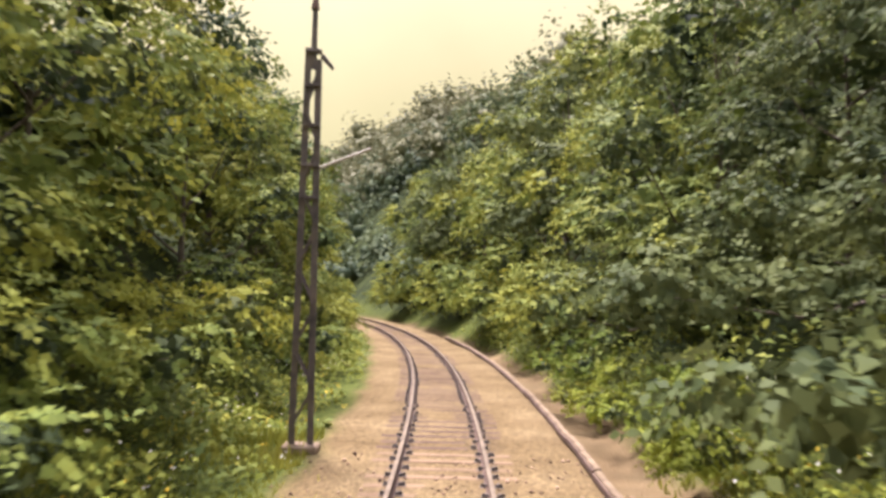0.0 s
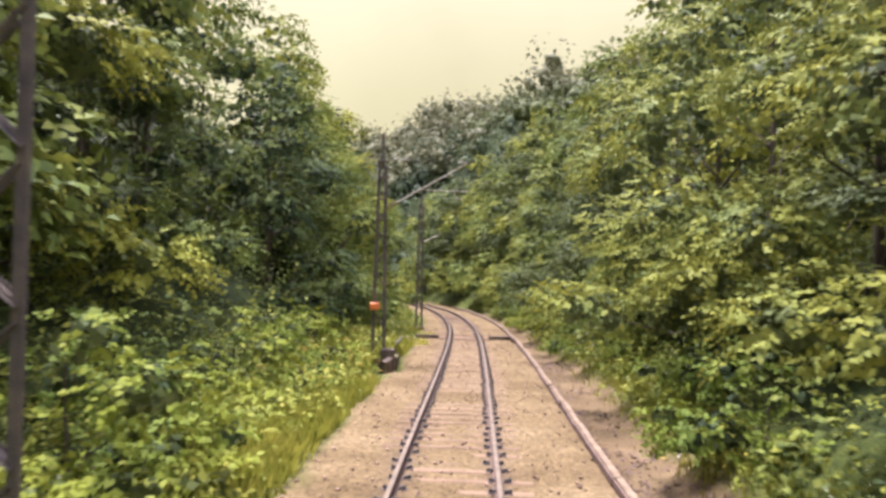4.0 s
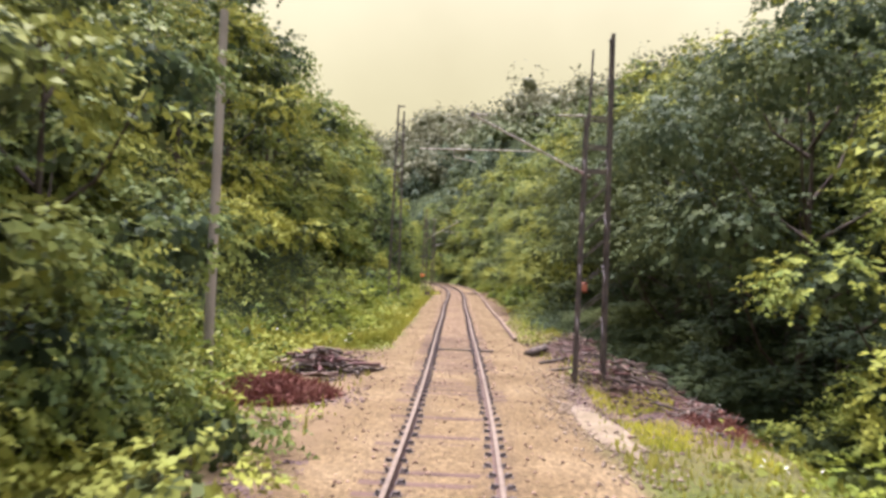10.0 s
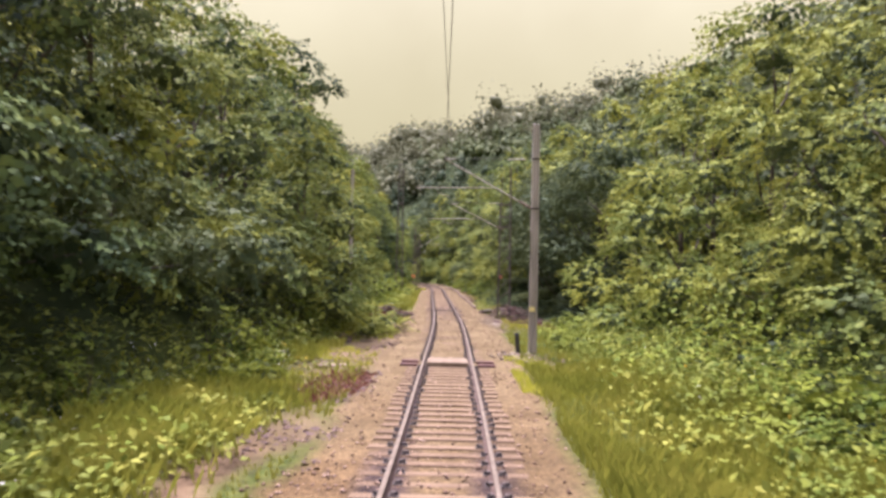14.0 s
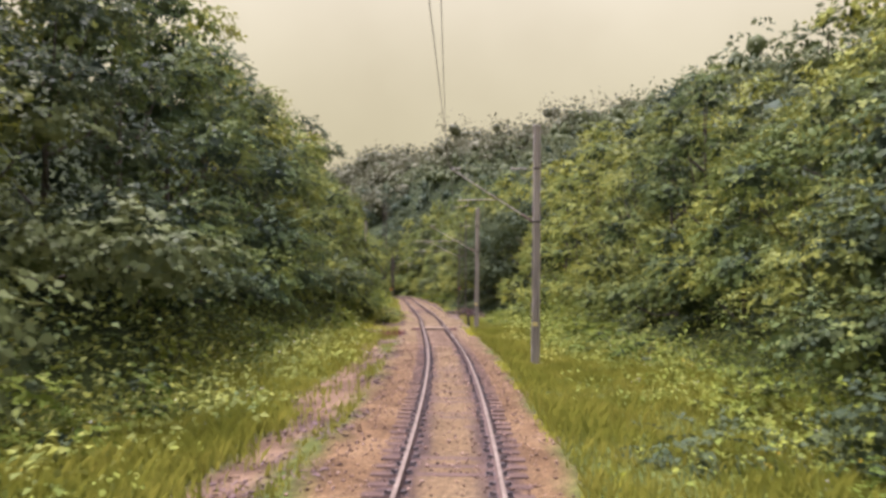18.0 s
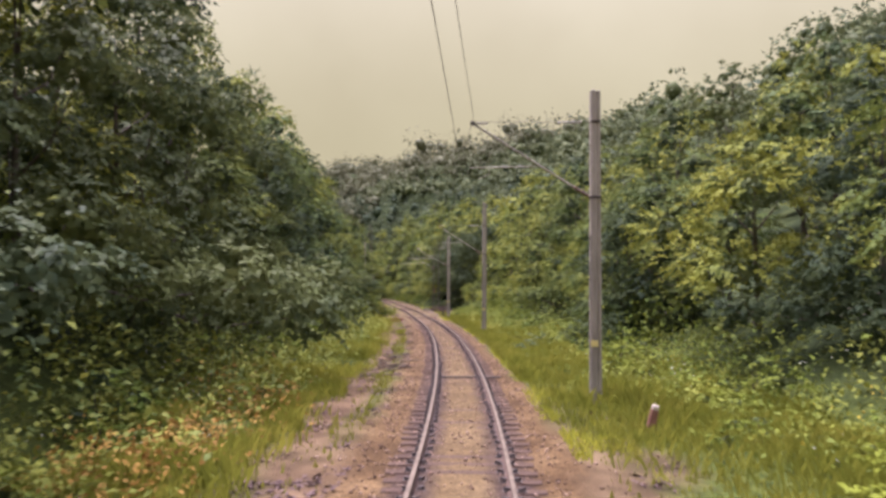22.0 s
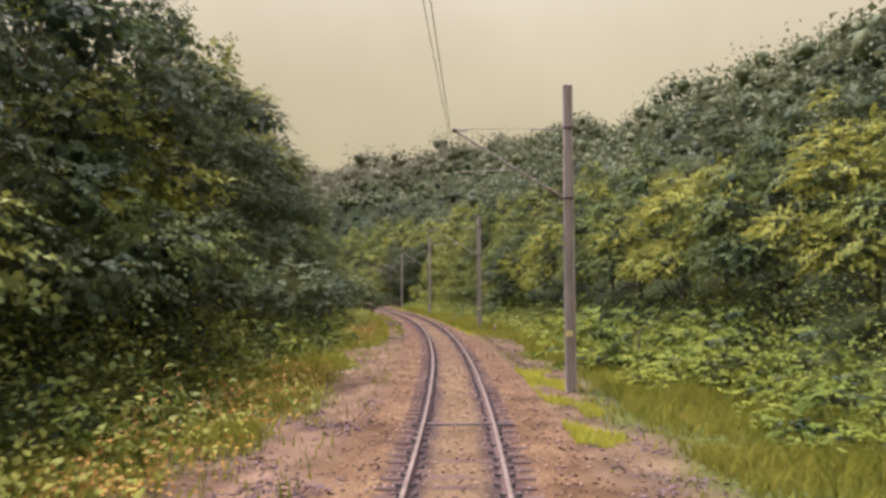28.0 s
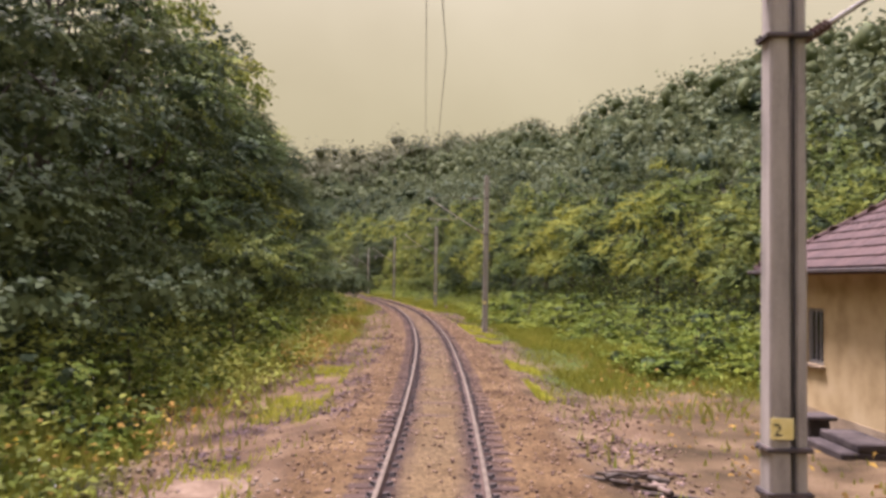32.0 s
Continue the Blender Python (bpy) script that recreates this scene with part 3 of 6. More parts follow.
def island_material(name, cols):
    m = bpy.data.materials.new(name)
    m.use_nodes = True
    n, l = m.node_tree.nodes, m.node_tree.links
    g, r = n.new("ShaderNodeNewGeometry"), n.new("ShaderNodeValToRGB")
    e = r.color_ramp.elements
    e[0].color, e[1].color = (*cols[0], 1), (*cols[2], 1)
    e.new(0.5).color = (*cols[1], 1)
    l.new(g.outputs["Random Per Island"], r.inputs["Fac"])
    l.new(r.outputs["Color"], n["Principled BSDF"].inputs["Base Color"])
    n["Principled BSDF"].inputs["Roughness"].default_value, n["Principled BSDF"].inputs["Specular IOR Level"].default_value = 0.95, 0.1
    return m


LOOSE = island_material("loose_stone", [(0.06, 0.039, 0.028), (0.165, 0.11, 0.075), (0.33, 0.24, 0.17)])
stones("ballast_stones", 92000, 5, ballast_spots, (0.018, 0.056), LOOSE, "loose tan and pink-grey ballast stones between the rails")


# ---- leaves ----
def norm(v):
    return v / np.maximum(1e-6, np.linalg.norm(v, axis=-1, keepdims=True))


def leaf_quads(c, f, up, length, width, fold=0.12):
    """A bent diamond for each leaf: foot c, growing along f, its upper side towards up."""
    s = norm(np.cross(f, up))
    up = np.cross(s, f)
    L, W = length[:, None], width[:, None]
    mid = c + f * L * 0.48
    return np.stack([c, mid + s * W * 0.5 + up * W * fold, c + f * L - up * L * 0.15, mid - s * W * 0.5 + up * W * fold], 1)


def sprays(r, o, f, up, length, per, leaf):
    """Flat twigs of alternate leaves; returns the corners of all leaves."""
    n = len(o)
    out = []
    side = norm(np.cross(f, up))
    for j in range(per):
        t = (j + 0.7) / per
        sgn = 1 if j % 2 else -1
        last = j == per - 1
        c = o + f * (length * t)[:, None] - np.array([0, 0, 1.0]) * (length * 0.30 * t * t)[:, None]
        g = norm(f * (1.0 if last else 0.55) + side * sgn * (0.0 if last else 0.8) + r.normal(0, 0.18, (n, 3)) + np.array([0, 0, -0.12]))
        L = leaf * (0.75 + 0.5 * r.rand(n)) * (1.15 - 0.35 * t)
        out.append(leaf_quads(c, g, norm(up + r.normal(0, 0.22, (n, 3))), L, L * 0.74))
    return np.concatenate(out).reshape(-1, 3)


def sphere_ways(r, n, low):
    z, a = r.uniform(low, 1, n), r.rand(n) * 2 * np.pi
    h = np.sqrt(np.maximum(0, 1 - z * z))
    return np.stack([h * np.cos(a), h * np.sin(a), z], -1)


def lobe_sprays(r, lobes, n, shade=0.03, low=-0.35):
    """Feet, ways and upper sides of the leafy sprays that hang in tiers over the lobes, most on the open side (+x)."""
    rad = np.array([q[3] for q in lobes])
    ctr = np.array([q[:3] for q in lobes])
    share = np.maximum(4, (n * (rad / rad.mean()) ** 2).astype(int))
    c, rr = np.repeat(ctr, share, 0), np.repeat(rad, share)
    w = sphere_ways(r, len(rr), low)
    mid = ctr.mean(0)
    full = step(-0.55, 0.4, w[:, 0] + 0.9 * (c[:, 0] - mid[0]) / rad.max() + 0.35 * w[:, 2])
    keep = r.rand(len(rr)) < shade + (1 - shade) * full
    w, c, rr = w[keep], c[keep], rr[keep]
    o = c + w * (rr * r.uniform(0.66, 1.02, len(rr)))[:, None] * np.array([1, 1, 0.72])
    f = norm(w * np.array([1, 1, 0.45]) + r.normal(0, 0.28, w.shape) + np.array([0, 0, -0.12]))
    up = norm(np.array([0, 0, 0.32]) + 0.95 * w + r.normal(0, 0.14, w.shape))
    return o, f, up, rr


def inner_shade_leaves(r, lobes, thick, size):
    """Broad overlapping leaf masses behind the sprays, which close the crown; their dark colour paints the shade inside
    it.
    """
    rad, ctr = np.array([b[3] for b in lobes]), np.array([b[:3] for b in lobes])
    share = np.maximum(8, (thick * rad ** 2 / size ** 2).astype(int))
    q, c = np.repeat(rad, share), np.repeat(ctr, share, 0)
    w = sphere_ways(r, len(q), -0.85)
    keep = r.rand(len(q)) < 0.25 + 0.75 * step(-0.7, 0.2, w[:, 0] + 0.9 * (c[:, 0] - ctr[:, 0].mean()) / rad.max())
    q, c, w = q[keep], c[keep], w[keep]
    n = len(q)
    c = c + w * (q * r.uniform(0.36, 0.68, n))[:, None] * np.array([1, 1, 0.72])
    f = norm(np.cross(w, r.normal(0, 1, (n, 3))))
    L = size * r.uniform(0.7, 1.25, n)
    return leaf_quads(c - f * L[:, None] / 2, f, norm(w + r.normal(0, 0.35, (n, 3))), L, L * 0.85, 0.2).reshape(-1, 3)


def quads(v):
    return np.arange(len(v), dtype=np.int32).reshape(-1, 4)


def tube_mesh(name, paths, mat, sides=7):
    """Tapered bent tubes: each path is a list of (x, y, z, radius)."""
    V, F = [], []
    ring = np.arange(sides) * 2 * np.pi / sides
    base = 0
    for p in paths:
        p = np.asarray(p, float)
        t = norm(np.gradient(p[:, :3], axis=0))
        ref = np.where(np.abs(t[:, 2:3]) > 0.9, np.array([[1.0, 0, 0]]), np.array([[0, 0, 1.0]]))
        a = norm(np.cross(t, ref))
        b = np.cross(t, a)
        V.append((p[:, None, :3] + (a[:, None] * np.cos(ring)[:, None] + b[:, None] * np.sin(ring)[:, None]) * p[:, None, 3:4]).reshape(-1, 3))
        i, j = np.meshgrid(np.arange(len(p) - 1), np.arange(sides), indexing="ij")
        k = (j + 1) % sides
        F.append((np.stack([i * sides + j, i * sides + k, (i + 1) * sides + k, (i + 1) * sides + j], -1) + base).reshape(-1, 4))
        base += len(p) * sides
    return mesh_of(name, np.concatenate(V), np.concatenate(F), mat, True)


def tree_model(name, seed, tall, spread, clear, lobes_n, total, per, leaf, mat, label, lean=0.0, category="tree"):
    """A broadleaf: bent trunk, a limb to every lobe of the crown, and leafy sprays over the lobes."""
    r = np.random.RandomState(seed)
    lobes = []
    for i in range(lobes_n):
        t = (i + 0.5) / lobes_n
        z = clear + (tall - clear) * (0.06 + 0.88 * t)
        w = spread * (0.55 + 0.5 * math.sin(math.pi * min(1, 0.25 + 0.75 * t))) * (1.0 - 0.55 * t * t)
        a = i * 2.4 + r.uniform(-0.5, 0.5)
        k = w * r.uniform(0.5, 0.9) * (0.25 if i == lobes_n - 1 else 1)
        lobes.append((k * math.cos(a) + lean * t * tall * 0.3, k * math.sin(a), z, spread * r.uniform(0.34, 0.6) * (1.1 - 0.4 * t)))
    if clear < 0.5:
        # the lowest boughs sweep down the slope in front
        for y in (-0.85, -0.45, 0.0, 0.45, 0.85):
            x, q = spread * r.uniform(0.55, 0.95), spread * r.uniform(0.26, 0.4)
            lobes.append((x, spread * y * r.uniform(0.85, 1.15), (tall * r.uniform(0.05, 0.17) - 0.42 * x) if tall > 5 else clear + tall * r.uniform(0.04, 0.24), q))
    trunk = []
    for k in range(7):
        t = k / 6
        trunk.append((lean * t * tall * 0.3 + 0.12 * math.sin(3 * t + seed), 0.12 * math.cos(2.5 * t + seed), -0.5 + (tall * 0.72 + 0.5) * t, 0.015 * tall * (1 - 0.9 * t) + 0.01))
    paths = [trunk]
    for x, y, z, q in lobes:
        zt = max(0.3, z - q * 0.9 - 0.12 * tall)
        t = min(1, (zt + 0.5) / (tall * 0.72 + 0.5))
        s = Vector((lean * t * tall * 0.3, 0, zt))
        e = Vector((x, y, z))
        m = s.lerp(e, 0.55) + Vector((0, 0, -0.06 * tall))
        w = 0.006 * tall
        paths.append([(*s, w), (*m, w * 0.65), (*e, w * 0.2)])
    root = empty(name, Matrix(), label, category)
    part_mesh("trunk", tube_mesh("trunk", paths, BARK, 5), root)
    o, f, up, rr = lobe_sprays(r, lobes, total)
    v = sprays(r, o, f, up, leaf * per * r.uniform(0.34, 0.5, len(o)), per, leaf)
    inner = inner_shade_leaves(r, lobes, 4.8, leaf * (1.55 if per > 8 else 1.4))
    me = mesh_of("crown", np.concatenate([v, inner]), quads(np.concatenate([v, inner])), [mat, LEAF_DARK_SHADE])
    # second slot: darker leaf colour, painted in as shade inside the crown
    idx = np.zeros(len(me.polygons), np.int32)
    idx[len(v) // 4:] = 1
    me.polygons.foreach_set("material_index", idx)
    part_mesh("crown", me, root)
    return root


FIRST = {}


def plant(key, m, group="", label=""):
    """Sets a plant of that model: the model itself first, copies after."""
    root = MODELS[key]
    if key in FIRST:
        root = copy_thing(root, m @ Matrix.Diagonal((*(1 / k for k in root.scale), 1)))
    else:
        FIRST[key] = True
        root.matrix_basis = m
    if group:
        root["group"] = group
    if label:
        root["label"] = label
    return root


MODELS = {
    "edge_a": tree_model("broadleaf_tree", 1, 11.6, 4.3, 0.3, 11, 84, 9, 0.185, LEAF, "leafy green hornbeam with layered sprays down to the ground"),
    "edge_b": tree_model("broadleaf_tree", 2, 12.6, 4.3, 0.3, 11, 84, 9, 0.185, LEAF_YELLOW, "tall yellow-green broadleaf tree at the foot of the slope"),
    "edge_c": tree_model("broadleaf_tree", 3, 10.4, 4.6, 0.2, 10, 84, 9, 0.185, LEAF_DARK_SHADE, "dark green spreading tree with low shaded branches"),
    "edge_d": tree_model("broadleaf_tree", 4, 14.5, 4.2, 0.4, 13, 84, 9, 0.185, LEAF, "slender tall broadleaf tree with uneven crown"),
    "edge_e": tree_model("broadleaf_tree", 14, 12.0, 4.6, 0.3, 9, 100, 9, 0.185, LEAF, "green tree with heavy rounded boughs"),
    "edge_f": tree_model("broadleaf_tree", 15, 11.4, 4.7, 0.2, 9, 100, 9, 0.185, LEAF_YELLOW, "light green tree with broad rounded boughs"),
    # the overhang's dark leaf colour paints the shade on its undersides
    "overhang": tree_model("broadleaf_tree", 16, 13.0, 6.0, 4.0, 13, 84, 9, 0.17, LEAF_DARK_SHADE, "broad tree overhanging the bank, its shade painted as dark green leaves"),
    "round_a": tree_model("broadleaf_tree", 17, 8.2, 4.0, 1.5, 9, 92, 9, 0.185, LEAF_YELLOW, "bushy yellow-green tree with a rounded crown above dark shade"),
    "round_b": tree_model("broadleaf_tree", 18, 9.0, 3.9, 1.8, 9, 92, 9, 0.185, LEAF, "bushy green tree with a rounded crown above dark shade"),
    "back_a": tree_model("broadleaf_tree", 5, 13.0, 4.0, 3.4, 9, 62, 6, 0.34, LEAF, "tall green woodland tree on the slope"),
    "back_b": tree_model("broadleaf_tree", 6, 14.5, 4.2, 3.6, 9, 62, 6, 0.34, LEAF_DARK_SHADE, "dark green woodland tree on the slope"),
    "back_c": tree_model("broadleaf_tree", 9, 12.0, 4.4, 0.4, 9, 66, 6, 0.34, LEAF_YELLOW, "light green woodland tree with a broad crown"),
    "low_a": tree_model("shrub", 7, 2.6, 1.6, 0.05, 6, 24, 7, 0.14, LEAF_SHRUB, "bright green leafy shrub beside the track", category="shrub"),
    "low_b": tree_model("shrub", 8, 2.0, 1.5, 0.05, 5, 24, 7, 0.13, LEAF_SHRUB, "low bushy green shrub in the verge", category="shrub"),
}

# how tall the woods stand along the line, and how far their front row keeps back from the toe of the slope
WOOD_LEFT = [(-128, 0.85), (-48, 0.76), (-20, 0.9), (20, 0.92), (40, 0.96), (78, 1.0), (128, 0.98), (178, 0.92)]
WOOD_RIGHT = [(-128, 0.95), (-60, 0.88), (-20, 0.86), (50, 0.84), (85, 0.8), (100, 0.62), (178, 0.6)]
BACK_LEFT = [(-128, 0.95), (-60, 1.1), (10, 1.15), (60, 1.0), (178, 0.98)]
BACK_RIGHT = [(-128, 1.15), (-60, 1.1), (-30, 0.95), (30, 0.9), (85, 0.82), (100, 0.56), (178, 0.54)]
SET_LEFT = [(-128, 3.0), (-48, 3.0), (-32, 6.0), (2, 6.0), (14, 4.4), (22, 4.5), (40, 4.5), (60, 4.0), (100, 4.2), (120, 4.7), (178, 4.8)]
SET_RIGHT = [(-128, 3.4), (-40, 4.0), (-24, 4.0), (20, 3.2), (60, 3.0), (100, 3.2), (178, 3.2)]


def facing(rnd, side):
    """The turn that brings a plant's full side to the open line."""
    return (-40 if side < 0 else 220) + rnd.uniform(-28, 28)


def flip(rnd):
    return rnd.choice((-1, 1))


def set_woods():
    rnd = random.Random(12)

    def tree(key, d, u, k, kz, side, group, sink=0.2):
        plant(key, spot(d, u, float(height(d, u)) - sink, facing(rnd, side)) @ Matrix.Diagonal((k, k * flip(rnd), k * kz, 1)), group)

    for side, toe, big, back, keep_off in ((-1, TOE_LEFT, WOOD_LEFT, BACK_LEFT, SET_LEFT), (1, TOE_RIGHT, WOOD_RIGHT, BACK_RIGHT, SET_RIGHT)):
        d = -128.0
        while d < 178:
            k, kz = rnd.uniform(0.88, 1.14) * float(along(d, big)), rnd.uniform(0.92, 1.1)
            near_mast = side < 0 and (min(abs(d + q) for q in (60, 41, 19.3)) < 3.4 or 9 < d < 20)
            u = side * (float(along(d, toe)) + float(along(d, keep_off)) + rnd.uniform(-0.6, 0.9) + (1.4 if near_mast else 0))
            keys = ("edge_a", "edge_b", "edge_e", "edge_f", "edge_b") if d < 12 else ("edge_a", "edge_b", "edge_c", "edge_d", "edge_e", "edge_f")
            if side > 0 and d > 96:
                keys, k, kz = ("round_a", "round_a", "round_b"), k * rnd.uniform(1.15, 1.6), 0.92
            elif side < 0 and d > 70:
                keys = ("edge_c", "edge_c", "edge_a")
            elif side < 0 and d > 15:
                keys = ("edge_a", "edge_b", "edge_e", "edge_c")
            elif side > 0 and 58 < d < 92:
                keys, k = ("round_a", "round_b", "edge_a", "edge_e"), k * 1.1
            elif side > 0 and d < -22:
                keys = ("edge_a", "edge_c", "edge_e", "edge_c")
            if side < 0 and d < -44:
                keys = ("edge_a", "edge_f", "edge_b")
            if side > 0 and -22 < d < 14:
                keys, k, u = ("overhang",), 0.92, 10.2 + rnd.uniform(-0.3, 0.5)
            if side > 0 and 152 < d < 178:
                u = 19.0
            if d < -78:
                keys = ("back_a", "back_c", "back_c", "back_b")
            tree(rnd.choice(keys), d, u, k, kz, side, "trees along the track edge", 0.15)
            d += rnd.uniform(5.0, 6.6)
        for row, gap in ((8.6, 6.6),):
            d = -126.0
            while d < 178:
                k = rnd.uniform(0.85, 1.2) * float(along(d, back))
                u = side * (float(along(d, toe)) + row + rnd.uniform(-1.3, 1.5))
                tree(rnd.choice(("back_a", "back_b", "back_c")), d, u, k, 1.0, side, "trees up the slope")
                d += rnd.uniform(0.85, 1.2) * gap * max(0.8, k)
    tree("edge_a", 26.0, -7.0, 0.82, 1.0, -1, "trees along the track edge")
    tree("edge_e", 22.0, -7.1, 0.72, 1.1, -1, "trees along the track edge")
    tree("edge_c", 76.5, 9.4, 0.8, 0.9, 1, "trees along the track edge")
    # a dark-leaved second thicket, added as shade, closes the view under the overhanging boughs
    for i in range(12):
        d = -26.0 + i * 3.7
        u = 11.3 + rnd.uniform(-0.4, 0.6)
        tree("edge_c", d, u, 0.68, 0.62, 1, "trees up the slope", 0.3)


set_woods()


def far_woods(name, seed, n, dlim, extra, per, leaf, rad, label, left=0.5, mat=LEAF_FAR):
    """The closed woodland above: rounded crowns of big leaf clumps, far too many to count."""
    r = np.random.RandomState(seed)
    out = []
    d = r.uniform(*dlim, n)
    side = np.where(r.rand(n) < left, -1.0, 1.0)
    t = np.where(side < 0, along(d, TOE_LEFT), along(d, TOE_RIGHT))
    u = side * (t + r.uniform(*extra, n))
    x, y = place(d, u)
    z = height(d, u)
    R = rad * r.uniform(0.65, 1.35, n) * np.where(r.rand(n) > 0.93, 1.35, 1.0)
    zz = r.uniform(-0.2, 1, (n, per))
    a = r.rand(n, per) * 6.2832
    h = np.sqrt(1 - zz * zz)
    way = np.stack([h * np.cos(a), h * np.sin(a), zz], -1)
    top = z + R * r.uniform(0.1, 0.95, n)
    o = np.stack([x, y, top], -1)[:, None] + way * (R[:, None] * r.uniform(0.5, 1.0, (n, per)))[..., None] * np.array([1, 1, 1.25])
    o, way = o.reshape(-1, 3), way.reshape(-1, 3)
    f = norm(way * np.array([1, 1, 0.2]) + r.normal(0, 0.5, way.shape) + np.array([0, 0, -0.25]))
    up = norm(way + np.array([0, 0, 0.8]) + r.normal(0, 0.3, way.shape))
    L = leaf * r.uniform(0.6, 1.3, len(o))
    v = leaf_quads(o, f, up, L, L * 0.75, 0.2).reshape(-1, 3)
    # shaded masses of twigs and leaves inside the crowns
    g = (1 + 5 ** 0.5) / 2
    ico = norm(np.array([(-1, g, 0), (1, g, 0), (-1, -g, 0), (1, -g, 0), (0, -1, g), (0, 1, g), (0, -1, -g), (0, 1, -g), (g, 0, -1), (g, 0, 1), (-g, 0, -1), (-g, 0, 1)]))
    tri = np.array([(0, 11, 5), (0, 5, 1), (0, 1, 7), (0, 7, 10), (0, 10, 11), (1, 5, 9), (5, 11, 4), (11, 10, 2), (10, 7, 6), (7, 1, 8), (3, 9, 4), (3, 4, 2), (3, 2, 6), (3, 6, 8), (3, 8, 9), (4, 9, 5), (2, 4, 11), (6, 2, 10), (8, 6, 7), (9, 8, 1)])
    cv = (np.stack([x, y, top], -1)[:, None] + ico[None] * (R[:, None] * r.uniform(0.2, 0.5, (n, 12)))[..., None] * np.array([1, 1, 1.2])).reshape(-1, 3)
    cf = (tri[None] + (np.arange(n) * 12)[:, None, None]).reshape(-1, 3)
    tagged(new("woodland_shade", mesh_of("woodland_shade", cv, cf, mat)), "shaded inner foliage of the hillside woods", "woodland", kind="stuff")
    return tagged(new(name, mesh_of(name, v, quads(v), mat)), label, "woodland", kind="stuff")


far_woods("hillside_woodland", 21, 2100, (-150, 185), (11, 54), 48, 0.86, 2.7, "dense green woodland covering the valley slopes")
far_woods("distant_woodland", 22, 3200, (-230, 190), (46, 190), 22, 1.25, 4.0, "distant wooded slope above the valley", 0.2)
# this ridge wears the leaf colour that has haze mixed into it
far_woods("ridge_woodland", 24, 1900, (-520, -200), (20, 220), 34, 1.5, 5.0, "wooded ridge closing the valley, haze painted into its pale leaves", 0.3, LEAF_RIDGE)
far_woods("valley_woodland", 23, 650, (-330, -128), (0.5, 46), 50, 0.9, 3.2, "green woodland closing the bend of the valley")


# ---- verge plants ----
def verge_spots(r, n, dlim, reach, dirt_share=0.1):
    d = r.uniform(*dlim, n)
    side = np.where(r.rand(n) < 0.5, -1.0, 1.0)
    toe = np.where(side < 0, along(d, TOE_LEFT), along(d, TOE_RIGHT))
    bed = np.where(side < 0, along(d, BED_LEFT), along(d, BED_RIGHT))
    u = side * (bed + 0.1 + (toe + reach - bed) * r.rand(n))
    g, e = use(d, u)[:2]
    keep = (r.rand(n) < (1 - g) * (1 - e * (1 - dirt_share))) & ~((side > 0) & (d < 0) & (u < 4.0)) & ~((d > 157) & (u > 7.7)) & ~((d > -20) & (d < 14) & (u > 5.5)) & ~((abs(d + 39) < 3.6) & (abs(u + 2.4) < 0.9))
    return d[keep], u[keep]


def grass(name, seed, n, label):
    r = np.random.RandomState(seed)
    d, u = verge_spots(r, n, (-62, 178), 0.5)
    thick = wave(d * 0.5, u * 0.7, 31)
    keep = r.rand(len(d)) < 0.25 + thick
    d, u, thick = d[keep], u[keep], thick[keep]
    x, y = place(d, u)
    z = height(d, u) - 0.03
    h = (0.10 + 0.36 * thick * r.rand(len(d)) ** 1.5)
    a = r.rand(len(d)) * 6.2832
    w = 0.018 + 0.03 * r.rand(len(d))
    b = np.stack([x, y, z], -1)
    s = np.stack([np.cos(a), np.sin(a), 0 * a], -1) * w[:, None]
    bend = np.stack([-np.sin(a), np.cos(a), 0 * a], -1) * (h * r.uniform(-0.5, 0.5, len(d)))[:, None]
    v = np.stack([b - s, b + s, b + bend + np.stack([0 * h, 0 * h, h], -1)], 1).reshape(-1, 3)
    return tagged(new(name, mesh_of(name, v, np.arange(len(v), dtype=np.int32).reshape(-1, 3), GRASS)), label, "grass", kind="stuff")


grass("verge_grass", 41, 240000, "long yellow-green grass along both verges")


def meadow(name, seed, patches, label):
    """Tall fine grass in drifts, each blade bent by its own weight."""
    r = np.random.RandomState(seed)
    d = np.concatenate([r.uniform(a, b, k) for a, b, _, _, k in patches])
    u = np.concatenate([r.uniform(a, b, k) for _, _, a, b, k in patches])
    thick = wave(d * 0.45, u * 0.6, 37)
    g, e = use(d, u)[:2]
    keep = (r.rand(len(d)) < (1 - g) * (1 - 0.9 * e) * step(0.12, 0.45, thick)) & ~((abs(d + 39) < 3.6) & (abs(u + 2.4) < 0.9))
    d, u, thick = d[keep], u[keep], thick[keep]
    n = len(d)
    x, y = place(d, u)
    h = (0.16 + 0.55 * thick) * r.uniform(0.5, 1.1, n)
    a = r.rand(n) * 6.2832
    b = np.stack([x, y, height(d, u) - 0.03], -1)
    w = np.stack([np.cos(a), np.sin(a), 0 * a], -1) * r.uniform(0.008, 0.018, (n, 1))
    lean = np.stack([-np.sin(a), np.cos(a), 0 * a], -1) * (h * r.uniform(0.1, 0.6, n))[:, None]
    up = np.stack([0 * h, 0 * h, h], -1)
    v = np.stack([b - w, b + w, b + w * 0.7 + lean * 0.35 + up * 0.62, b + lean + up * 0.95], 1).reshape(-1, 3)
    return tagged(new(name, mesh_of(name, v, quads(v), MEADOW)), label, "grass", kind="stuff")


